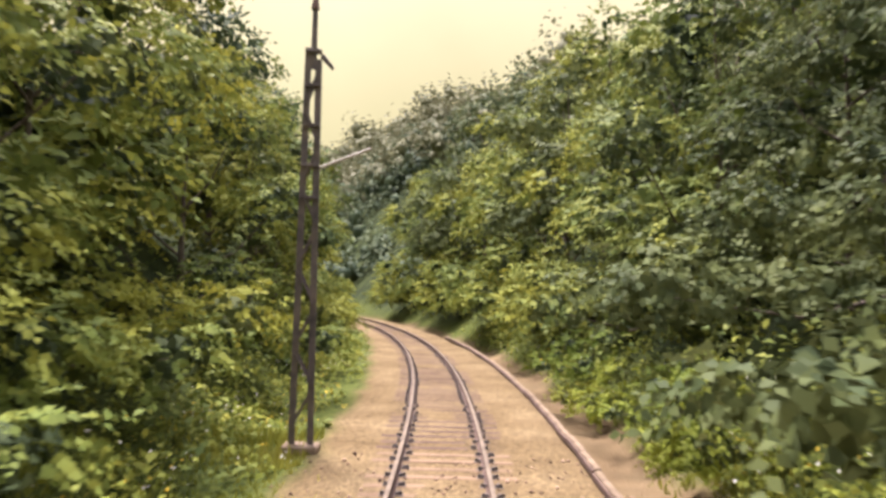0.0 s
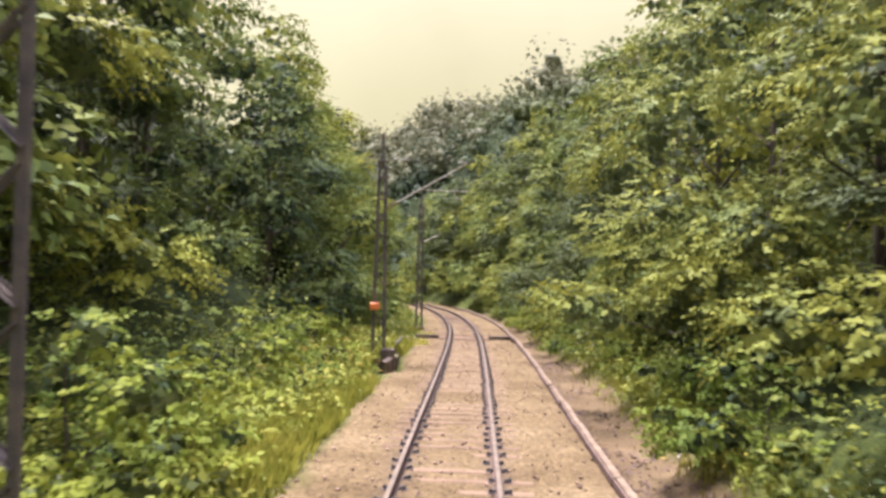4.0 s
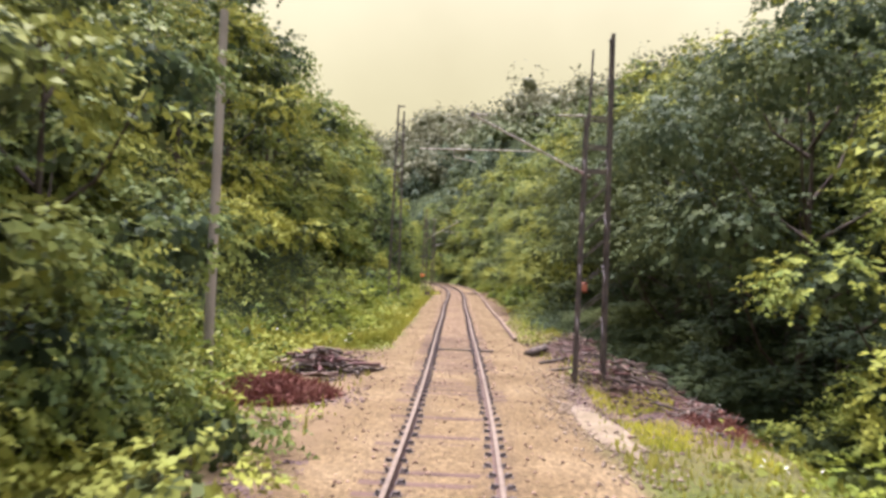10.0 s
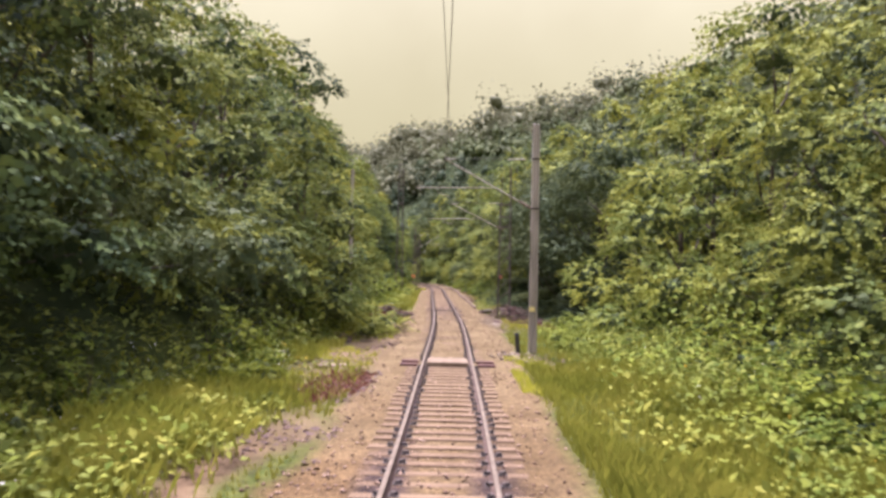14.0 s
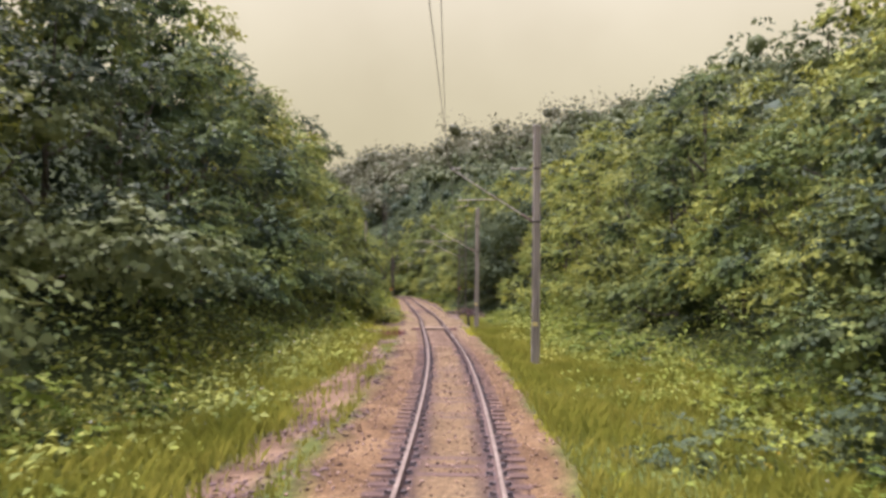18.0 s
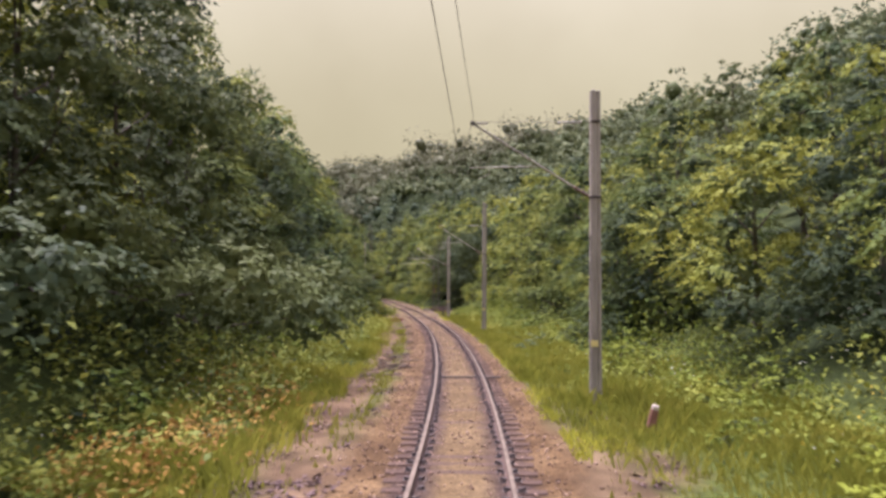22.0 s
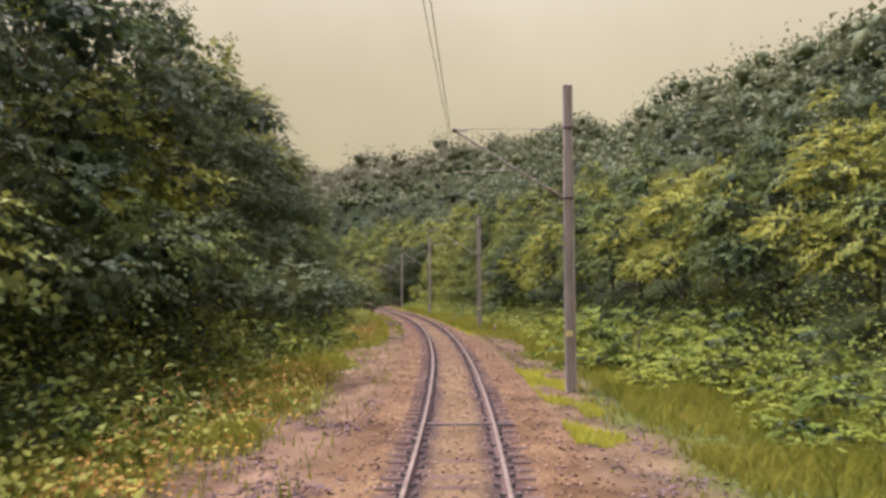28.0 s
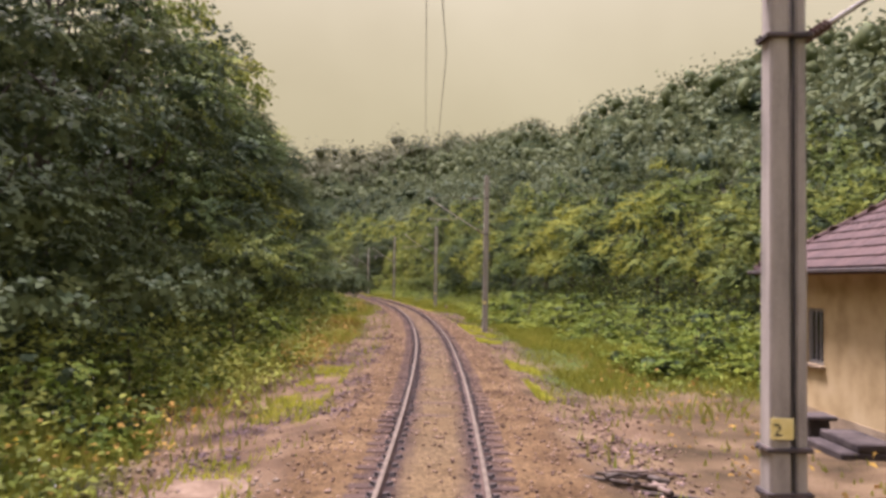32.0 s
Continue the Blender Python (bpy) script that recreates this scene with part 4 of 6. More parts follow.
meadow("meadow_grass", 97, ((38, 64, 2.2, 9.0, 30000), (64, 104, 1.9, 8.5, 22000), (104, 160, 4.2, 9.0, 26000), (44, 110, -7.0, -3.2, 34000), (110, 176, -7.6, -3.8, 24000), (-48, 4, -5.2, -2.3, 30000), (4, 38, -7.0, -4.4, 12000)), "tall fine yellow-green meadow grass in drifts")


def turf(name, seed, patches, label):
    """Short bright turf in low cushions."""
    r = np.random.RandomState(seed)
    d = np.concatenate([r.uniform(a, b, k) for a, b, _, _, k in patches])
    u = np.concatenate([r.uniform(a, b, k) for _, _, a, b, k in patches])
    keep = r.rand(len(d)) < step(0.35, 0.6, wave(d * 0.7, u * 1.5, 77))
    d, u = d[keep], u[keep]
    x, y = place(d, u)
    h = r.uniform(0.05, 0.2, len(d))
    a = r.rand(len(d)) * 6.2832
    b = np.stack([x, y, height(d, u) - 0.02], -1)
    w = np.stack([np.cos(a), np.sin(a), 0 * a], -1) * 0.02
    tip = np.stack([-np.sin(a) * h * 0.5, np.cos(a) * h * 0.5, h], -1)
    v = np.stack([b - w, b + w, b + tip], 1).reshape(-1, 3)
    return tagged(new(name, mesh_of(name, v, np.arange(len(v), dtype=np.int32).reshape(-1, 3), TURF)), label, "grass", kind="stuff")


turf("turf", 91, ((126, 140, 2.3, 3.6, 9000), (148, 158, 2.6, 3.6, 4000), (150, 172, -4.2, -2.8, 6000), (36, 44, 1.9, 3.4, 4500), (24, 44, -4.8, -2.4, 5000), (14, 22, 3.4, 5.4, 4500), (98, 106, 2.0, 3.4, 3000), (-58, -48, -2.4, -1.7, 1200), (60, 100, 1.8, 2.8, 5000)), "cushions of vivid yellow-green turf")


def undergrowth(name, seed, n, mat, size, reach, label, leaf=0.14, per=14, dirt=0.06, patches=(), above=0.0):
    r = np.random.RandomState(seed)
    d, u = verge_spots(r, n, (-100, 178), reach, dirt)
    own = np.zeros(len(d), bool)
    for d0, d1, u0, u1, k in patches:
        d, u = np.concatenate([d, r.uniform(d0, d1, k)]), np.concatenate([u, r.uniform(u0, u1, k)])
        own = np.concatenate([own, np.ones(k, bool)])
    edge = np.where(u < 0, along(d, TOE_LEFT), along(d, TOE_RIGHT))
    bed = np.where(u < 0, along(d, BED_LEFT), along(d, BED_RIGHT))
    rise = np.clip((abs(u) - bed) / np.maximum(0.5, edge - bed), 0, 1.4)
    keep = ((r.rand(len(d)) < 0.10 + 0.9 * rise ** 1.3) & (abs(u) > edge + above - 4.0 * (above == 0))) | own
    keep &= ~((d > -20) & (d < 2) & (u > 4.5) & ~own)
    keep &= ~((abs(d + 39) < 3.6) & (abs(u + 2.4) < 0.9))
    rise = np.where(own, np.maximum(rise, 0.55), rise)
    d, u, rise = d[keep], u[keep], rise[keep]
    own = own[keep]
    x, y = place(d, u)
    z = height(d, u)
    k = len(d)
    R = size * np.where(own, 1.6, 1.0) * (0.35 + 0.9 * rise) * r.uniform(0.6, 1.4, k) * (0.5 + wave(d * 0.35, u * 0.35, 51))
    zz = r.uniform(0.0, 1, (k, per))
    a = r.rand(k, per) * 6.2832
    h = np.sqrt(1 - zz * zz)
    way = np.stack([h * np.cos(a), h * np.sin(a), zz], -1)
    o = (np.stack([x, y, z], -1)[:, None] + way * (R[:, None] * r.uniform(0.6, 1.05, (k, per)))[..., None] * np.array([0.9, 0.9, 1.25])).reshape(-1, 3)
    way = way.reshape(-1, 3)
    f = norm(way * np.array([1, 1, 0.3]) + r.normal(0, 0.4, way.shape))
    up = norm(way * 0.5 + np.array([0, 0, 0.9]) + r.normal(0, 0.3, way.shape))
    L = leaf * r.uniform(0.6, 1.5, len(o))
    v = leaf_quads(o, f, up, L, L * 0.68).reshape(-1, 3)
    return tagged(new(name, mesh_of(name, v, quads(v), mat)), label, "undergrowth", kind="stuff")


undergrowth("undergrowth", 42, 7000, WEED, 0.42, 1.5, "bright green weeds and brambles along the verges", 0.12, 15,
            patches=((38, 62, 5.2, 9.2, 420), (24, 38, 4.6, 9.0, 350), (-30, 2, -7.6, -3.6, 760), (-49, -30, -6.0, -3.4, 280), (-14, -1, 3.2, 4.4, 60), (104, 158, 6.0, 12.0, 200), (62, 104, 6.0, 9.0, 260), (60, 104, 3.4, 7.0, 90), (44, 100, -5.6, -4.2, 90)))
undergrowth("undergrowth", 43, 4000, LEAF, 0.55, 2.5, "tangled green brambles at the foot of the trees", 0.16,
            patches=((20, 34, -7.5, -5.6, 130), (50, 110, -8.6, -5.0, 480), (110, 176, -10.5, -6.0, 900), (24, 60, 6.0, 9.5, 300), (-48, 0, -6.8, -4.5, 260), (14, 24, -8.0, -5.0, 260)))
# added plants, their dark leaf colour standing in for the gully's black shade
undergrowth("gully_ferns", 52, 10, LEAF_DARK_SHADE, 0.42, 0.2, "ferns and ivy added on the gully side, dark leaf colour painting its shade", 0.13, 18,
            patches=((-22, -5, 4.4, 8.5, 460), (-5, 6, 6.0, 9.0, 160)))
undergrowth("bramble_mound", 48, 10, LEAF_SHRUB, 1.15, 0.2, "waist-high mass of green brambles beside the line", 0.15, 36,
            patches=((104, 157, 8.0, 12.5, 110), (38, 52, 5.6, 9.2, 50), (62, 96, 7.0, 9.5, 50)))
undergrowth("undergrowth", 47, 4800, LEAF, 0.8, 5.5, "green bramble and ivy covering the foot of the slope", 0.2, 16,
            patches=((96, 177, -11.0, -7.2, 520), (46, 96, -11.5, -8.0, 260), (110, 160, 11.5, 17.5, 420)), above=0.5)
YELLOW_WEED = leaf_material("yellow_weed_leaf", (0.10, 0.13, 0.02), (0.18, 0.205, 0.028), (0.27, 0.265, 0.04), vary=0.3)
undergrowth("tall_weeds", 46, 400, YELLOW_WEED, 0.36, 0.3, "lush yellow-green weeds beside the track", 0.15, 20,
            patches=((-50, -41, -5.6, -3.2, 130), (-46, -18, -5.2, -2.8, 260), (-18, 4, -4.6, -2.8, 130), (8, 24, -6.6, -4.4, 60), (46, 60, -5.6, -3.6, 60), (40, 60, 3.4, 5.5, 60), (130, 160, -6.4, -4.4, 70)))
RUST_WEED = leaf_material("rust_weed_leaf", (0.12, 0.075, 0.018), (0.23, 0.14, 0.025), (0.38, 0.26, 0.045))
undergrowth("dock_weeds", 49, 10, RUST_WEED, 0.5, 0.2, "rust-orange dock and yellowing weeds in the verge", 0.1, 20,
            patches=((97, 111, -6.2, -4.0, 120), (126, 152, -6.0, -4.2, 110), (-39, -32, -4.8, -3.2, 26), (150, 170, 4.6, 6.6, 16), (160, 175, -6.0, -4.6, 20)))
undergrowth("yellow_flowers", 44, 1100, FLOWER_Y, 0.34, 0.5, "small yellow wildflowers in the grass", 0.07, 6)
undergrowth("white_flowers", 45, 1300, FLOWER_W, 0.55, 1.0, "white umbel wildflowers in the verge", 0.06, 6)


def set_shrubs():
    rnd = random.Random(33)
    for lo, hi, side, k, n in ((-42, 5, -1, 1.05, 20), (22, 40, -1, 0.95, 7), (40, 175, -1, 0.95, 28), (-80, -26, 1, 0.9, 11), (24, 60, 1, 1.1, 24), (60, 110, 1, 0.8, 12), (106, 156, 1, 1.25, 46), (9, 22, -1, 1.05, 6)):
        for i in range(n):
            d = lo + (hi - lo) * (i + rnd.uniform(0.1, 0.9)) / n
            t = float(along(d, TOE_LEFT if side < 0 else TOE_RIGHT))
            b = t - (4.2 if side > 0 and d > 100 else 2.6 if side > 0 and d > 20 else 0.9)
            u = side * (rnd.uniform(min(b, t), t + 0.4) + (0.9 if side > 0 and d < -10 else 0.9 if 8 < d < 22 else 0))
            s = k * rnd.uniform(0.6, 1.2)
            plant("low_b" if d < {True: -10, False: -42}[side > 0] else rnd.choice(("low_a", "low_b")), spot(d, u, float(height(d, u)) - 0.05, facing(rnd, side)) @ Matrix.Diagonal((s, s * flip(rnd), s * (0.62 if side > 0 and d > 20 else 0.9), 1)), "shrubs along the verge")


set_shrubs()


# ---- masts of the overhead line ----
def concrete_mast(tall, over, z0, z1, plate=True):
    root = empty("concrete_mast", Matrix(), "tapered grey concrete catenary mast with steel cantilever arm over the track", "catenary mast", "concrete masts beside the track")
    bm = bmesh.new()
    box(bm, (0.19, 0.36, tall + 0.6), Matrix.Translation((-0.055, 0, -0.6)), 0.03, 0.74)
    pole = part("pole", bm, CONCRETE, root)
    bm = bmesh.new()
    box(bm, (0.105, 0.34, tall + 0.58), Matrix.Translation((0.10, 0, -0.6)), 0.02, 0.74)
    part("pole_rib", bm, CONCRETE, pole)
    bm = bmesh.new()
    box(bm, (0.10, 0.22, tall + 0.56), Matrix.Translation((0.045, 0, -0.6)))
    part("web", bm, CONCRETE, pole)
    # the dark stain down the pole, modelled as a thin black strip
    bm = bmesh.new()
    box(bm, (0.012, 0.05, tall * 0.5), Matrix.Translation((-0.143, -0.06, 0.3)))
    part("stain_strip", bm, BLACK, pole, "dark stain stripe down the pole, built as a thin strip")
    for z in (z0 - 0.05, z1 + 0.02):
        bm = bmesh.new()
        k = 1 - 0.26 * (z + 0.6) / (tall + 0.6)
        box(bm, (0.30 * k + 0.03, 0.36 * k + 0.03, 0.07), Matrix.Translation((0, 0, z)), 0.012)
        part("clamp_band", bm, IRON, root, "dark steel clamp band")
    if plate:
        bm = bmesh.new()
        box(bm, (0.20, 0.012, 0.17), Matrix.Translation((-0.05, -0.183, 1.63)), 0.003)
        part("number_plate", bm, YELLOW, root, "small yellow enamel plate")
    cantilever(root, -1, 3.4, z0, z1, z1 + 0.06, over)
    return root


def cantilever(root, side, reach, z0, z1, ztie, over=0.1):
    """A slanting tube from the mast to above the track, its tie with insulators, and the registration arm."""
    arm = empty_part("cantilever", root, "slanting galvanised cantilever tube")
    tip, foot = Vector((side * reach, 0, z1)), Vector((side * 0.14, 0, z0))
    bm = bmesh.new()
    rod(bm, foot.lerp(tip, 0.14), tip, 0.032)
    part("arm_tube", bm, GALV, arm)
    bm = bmesh.new()
    for k in range(6):
        a = foot.lerp(tip, 0.025 + 0.02 * k)
        rod(bm, a, foot.lerp(tip, 0.033 + 0.02 * k), 0.075, 0.05, 10)
    rod(bm, foot, foot.lerp(tip, 0.15), 0.025)
    part("insulator", bm, INSULATOR, arm, "ribbed brown insulator")
    tie0 = Vector((side * 0.12, 0, ztie))
    bm = bmesh.new()
    rod(bm, tie0, tip + Vector((0, 0, 0.05)), 0.007, n=6)
    part("tie_rod", bm, WIRE, arm)
    for t0, k0 in ((0.08, 12), (0.88, 6)):
        bm = bmesh.new()
        rod(bm, tie0.lerp(tip, t0), tie0.lerp(tip, t0 + 0.017 * k0), 0.022)
        for k in range(k0):
            rod(bm, tie0.lerp(tip, t0 + 0.017 * k), tie0.lerp(tip, t0 + 0.017 * k + 0.011), 0.038, 0.024, 8)
        part("insulator", bm, GALV, arm, "slender ribbed grey rod insulator")
    a, b = foot.lerp(tip, 0.42), Vector((side * (reach + over), 0, foot.lerp(tip, 0.42).z - 0.05))
    bm = bmesh.new()
    rod(bm, a, b, 0.02)
    part("registration_tube", bm, GALV, arm)
    bm = bmesh.new()
    c = a.lerp(b, 0.72)
    rod(bm, c, c - Vector((0, 0, 0.22)), 0.012)
    rod(bm, c - Vector((0, 0, 0.2)), Vector((side * (reach - 0.15), 0, c.z - 0.33)), 0.012)
    part("steady_arm", bm, GALV, arm)
    bm = bmesh.new()
    box(bm, (0.14, 0.05, 0.12), Matrix.Translation(tip - Vector((0, 0, 0.05))), 0.01)
    part("wire_clamp", bm, IRON, arm)


def empty_part(name, parent, label=""):
    """A small joint plate that carries the pieces of a part."""
    bm = bmesh.new()
    box(bm, (0.10, 0.08, 0.10), Matrix.Translation((0, 0, 5.38)), 0.01)
    return part(name, bm, IRON, parent, label)


for d, u, tall, over in ((33.5, 3.15, 8.7, 1.1), (59.5, 3.45, 9.6, -0.25), (95.6, 3.68, 8.75, 0.1), (132.0, 3.40, 9.2, 0.0)):
    mast = concrete_mast(tall, over, 5.5 if d < 50 else 5.75, 7.3 if d < 50 else 7.8)
    mast.matrix_basis = spot(d, u, float(height(d, u)))


def end_mast():
    """The heavier mast near the house, whose arm leans away from the line."""
    root = empty("concrete_mast", spot(169.3, 4.03), "weathered concrete mast with steel straps and a yellow number plate", "catenary mast", "concrete masts beside the track")
    for name, x, w in (("pole", -0.10, 0.25), ("pole_rib", 0.145, 0.15)):
        bm = bmesh.new()
        box(bm, (w, 0.34 if x < 0 else 0.27, 9.4), Matrix.Translation((x, 0, -0.6)), 0.03, 0.82)
        part(name, bm, CONCRETE, root)
    bm = bmesh.new()
    rod(bm, (0.05, -0.16, 0.0), (0.04, -0.15, 7.6), 0.014)
    part("earthing_cable", bm, BLACK, root, "dark cable down the groove")
    for z in (0.9, 1.4, 6.1):
        bm = bmesh.new()
        box(bm, (0.52, 0.37, 0.055), Matrix.Translation((0, 0, z)), 0.01)
        strap = part("strap", bm, IRON, root, "rusty steel strap")
        bm = bmesh.new()
        for k in (-1, 1):
            rod(bm, (-0.28, 0.05 * k, z + 0.027), (-0.31, 0.05 * k, z + 0.027), 0.02)
        part("bolt", bm, IRON, strap)
    bm = bmesh.new()
    box(bm, (0.26, 0.012, 0.24), Matrix.Translation((-0.10, -0.178, 1.55)), 0.004)
    plate = part("number_plate", bm, YELLOW, root, "yellow enamel plate with a dark digit")
    fc = bpy.data.curves.new("digit", "FONT")
    fc.body, fc.size, fc.extrude = "2", 0.2, 0.002
    digit = new("digit", fc)
    digit.data.materials.append(BLACK)
    digit.parent = plate
    digit.matrix_basis = pose(-0.2, -0.186, 1.59, 90)
    bm = bmesh.new()
    rod(bm, (0.2, 0, 6.1), (2.6, 0, 7.7), 0.032)
    part("side_arm", bm, GALV, root, "galvanised arm leaning away from the line")
    bm = bmesh.new()
    for k in range(6):
        rod(bm, (0.24 + 0.05 * k, 0, 6.13 + 0.033 * k), (0.27 + 0.05 * k, 0, 6.15 + 0.033 * k), 0.075, 0.05, 10)
    part("insulator", bm, INSULATOR, root)
    bm = bmesh.new()
    box(bm, (0.62, 0.1, 0.1), Matrix.Translation((-0.12, 0, 6.75)), 0.01)
    part("cross_bracket", bm, IRON, root)


end_mast()


def lattice_mast(d, u, tall, wide, label, box_z=None, arm=1, post=True, base_block=True, turn=0.0, lift=5.4, over=0.0):
    """Two channel legs drawn together by battens and diagonals."""
    root = empty("lattice_mast", spot(d, u, None, turn), label, "catenary mast", "steel lattice masts")
    top = wide * 0.55

    def leg(s, z):
        return Vector((s * (wide + (top - wide) * z / tall) / 2, 0, z))

    for s in (-1, 1):
        bm = bmesh.new()
        h = tall if s < 0 else tall * 0.97
        m = Matrix.Translation(leg(s, 0) - Vector((0, 0, 0.3))) @ (leg(s, h) - leg(s, 0)).to_track_quat("Z", "Y").to_matrix().to_4x4()
        sec = [(0.045, -0.06), (0.045, 0.06), (-0.015, 0.06), (-0.015, 0.048), (0.03, 0.048), (0.03, -0.048), (-0.015, -0.048), (-0.015, -0.06)]
        ends = [[bm.verts.new(m @ Vector((s * x, y * s, z))) for x, y in sec] for z in (0, h + 0.3)]
        bm.faces.new(ends[0][::-1])
        bm.faces.new(ends[1])
        for i in range(8):
            bm.faces.new((ends[0][i], ends[0][(i + 1) % 8], ends[1][(i + 1) % 8], ends[1][i]))
        part("leg", bm, MAST_STEEL, root)
    z, flip = 0.5, 1
    while z < tall - 0.8:
        gap = 0.75
        bm = bmesh.new()
        for k in (-1, 1):
            angle_bar(bm, leg(-flip, z) + Vector((0, k * 0.066, 0)), leg(flip, z + gap * 0.8) + Vector((0, k * 0.066, 0)), 0.045, 0.01)
        part("brace", bm, MAST_STEEL, root)
        z, flip = z + gap, -flip
    for z in (0.62 * tall, 0.70 * tall, 0.80 * tall, 0.90 * tall, tall - 0.1):
        bm = bmesh.new()
        w = (wide + (top - wide) * z / tall) + 0.10
        box(bm, (w, 0.19, 0.06), Matrix.Translation((0, 0, z)), 0.006)
        part("batten", bm, MAST_STEEL, root)
    if post:
        bm = bmesh.new()
        rod(bm, (0, 0, tall - 0.4), (0, 0, tall + 0.75), 0.06, 0.05)
        cap = part("top_post", bm, MAST_STEEL, root)
        bm = bmesh.new()
        rod(bm, (0, 0, tall + 0.75), (0, 0, tall + 0.95), 0.085, 0.05, 10)
        part("insulator", bm, INSULATOR, cap)
    if box_z:
        bm = bmesh.new()
        box(bm, (0.36, 0.22, 0.26), Matrix.Translation((-wide * 0.32, -0.2, box_z)), 0.025)
        case = part("equipment_box", bm, ORANGE, root, "orange painted equipment box")
        bm = bmesh.new()
        box(bm, (0.30, 0.012, 0.2), Matrix.Translation((-wide * 0.32, -0.318, box_z + 0.03)), 0.004)
        part("box_lid", bm, ORANGE, case)
    if base_block:
        bm = bmesh.new()
        box(bm, (wide + 0.35, 0.55, 0.55), Matrix.Translation((0, 0, -0.38)), 0.03, 0.94)
        part("footing", bm, KERB, root, "concrete footing block")
    if arm:
        up = root.matrix_basis.translation.z
        cantilever(root, arm, abs(u), lift - up, lift + 1.75 - up, lift + 1.85 - up, over)
    return root


bend_mast = lattice_mast(-60.0, -2.62, 7.6, 0.36, "dark steel lattice mast with ribbed post on top, standing in grass", None, 0, True)
bm = bmesh.new()
rod(bm, (0.15, 0, 5.3), (1.1, 0.3, 5.75), 0.03)
part("stub_arm", bm, GALV, bend_mast)
bm = bmesh.new()
rod(bm, (0.16, 0, 7.45), (0.38, 0, 7.2), 0.05, 0.03)
part("top_hook", bm, IRON, bend_mast)
lattice_mast(-41.0, -3.15, 7.5, 0.44, "dark steel lattice mast carrying an orange equipment box", 1.95, 1, True)
lattice_mast(-19.3, -4.25, 14.0, 0.72, "tall rusty two-legged lattice mast among weeds", None, 0, False, False)


def lattice_tower(d, u, wide, deep, low, tall, label):
    """Four angle legs joined by battens and pale diagonals; the pair away from the line is taller."""
    root = empty("lattice_mast", spot(d, u), label, "catenary mast", "steel lattice masts")
    up = root.matrix_basis.translation.z

    def leg(sx, sy, z):
        k = 1 - 0.025 * z
        return Vector((sx * wide / 2 * k, sy * deep / 2 * k, z))

    tops = {-1: low - up, 1: tall - up}
    for sx in (-1, 1):
        for sy in (-1, 1):
            bm = bmesh.new()
            angle_bar(bm, leg(sx, sy, -0.3), leg(sx, sy, tops[sx]), 0.075, 0.012, 0.0)
            part("leg", bm, MAST_STEEL, root)
    for k, z in enumerate(np.arange(0.5, low - up - 1.6, 0.72)):
        for sy in (-1, 1):
            bm = bmesh.new()
            f = 1 if (k + (sy > 0)) % 2 else -1
            angle_bar(bm, leg(-1, sy, z), leg(1, sy, z + 0.55), 0.028, 0.008)
            part("brace", bm, MAST_STEEL, root)
        for sx in (-1, 1):
            bm = bmesh.new()
            f = 1 if k % 2 else -1
            angle_bar(bm, leg(sx, -f, z), leg(sx, f, z + 0.6), 0.028, 0.008)
            part("brace", bm, MAST_STEEL, root)
    for z in (low - up - 1.55, low - up - 0.9, low - up - 0.12):
        for sy in (-1, 1):
            bm = bmesh.new()
            box(bm, (wide * 0.95, 0.05, 0.06), Matrix.Translation((0, sy * deep * 0.43, z)))
            part("batten", bm, MAST_STEEL, root)
    for z in (tall - up - 1.2, tall - up - 0.1):
        bm = bmesh.new()
        box(bm, (0.06, deep * 0.85, 0.06), Matrix.Translation((wide * 0.40, 0, z)))
        part("batten", bm, MAST_STEEL, root)
    bm = bmesh.new()
    rod(bm, (-wide * 0.36, 0, low - up - 0.3), (-wide * 0.30, 0, tall - up - 0.4), 0.03)
    part("top_post", bm, MAST_STEEL, root)
    bm = bmesh.new()
    box(bm, (0.17, 0.20, 0.26), Matrix.Translation((-wide * 0.36, -deep * 0.28, 2.3 - up)), 0.02)
    case = part("equipment_box", bm, FADED_RED, root, "faded red-brown equipment box")
    bm = bmesh.new()
    box(bm, (0.14, 0.012, 0.2), Matrix.Translation((-wide * 0.36, -deep * 0.28 - 0.108, 2.33 - up)), 0.003)
    part("box_lid", bm, FADED_RED, case)
    cantilever(root, -1, u - 0.2, 5.4 - up, 7.0 - up, 7.1 - up, 1.4)
    return root


lattice_tower(13.4, 3.62, 0.70, 0.60, 7.1, 9.3, "rusty four-legged steel lattice mast standing in brushwood debris")


def wire_run(name, pts, r, label):
    ob = new(name, tube_mesh(name, [[(*p, r) for p in pts]], WIRE, 5))
    return tagged(ob, label, "wire", "overhead line wires")


def build_wires():
    """Each span hangs straight from mast to mast."""
    stops = [33.5, 59.5, 95.6, 132.0, 167.5, 189.0]
    high = (7.05, 7.5, 7.65, 7.7, 7.7, 7.7)
    runs = ((high, (0.0, -0.1, 0.3, -0.2, -0.2, -0.2), 0.5, 0.007, "dark sagging messenger wire above the track"),
            ((5.75, 5.9, 6.0, 6.0, 6.0, 6.0), (-0.3, 0.2, 0.0, 0.1, 0.1, 0.1), 0.04, 0.006, "dark contact wire above the track"))
    for zs, off, sag, r, label in runs:
        pts = []
        for i in range(len(stops) - 1):
            a, b = (Vector((*map(float, place(stops[j], off[j])), zs[j])) for j in (i, i + 1))
            for k in range(8):
                t = k / 8
                p = a.lerp(b, t)
                pts.append((p.x, p.y, p.z - sag * 4 * t * (1 - t)))
        wire_run("overhead_wire", pts, r, label)


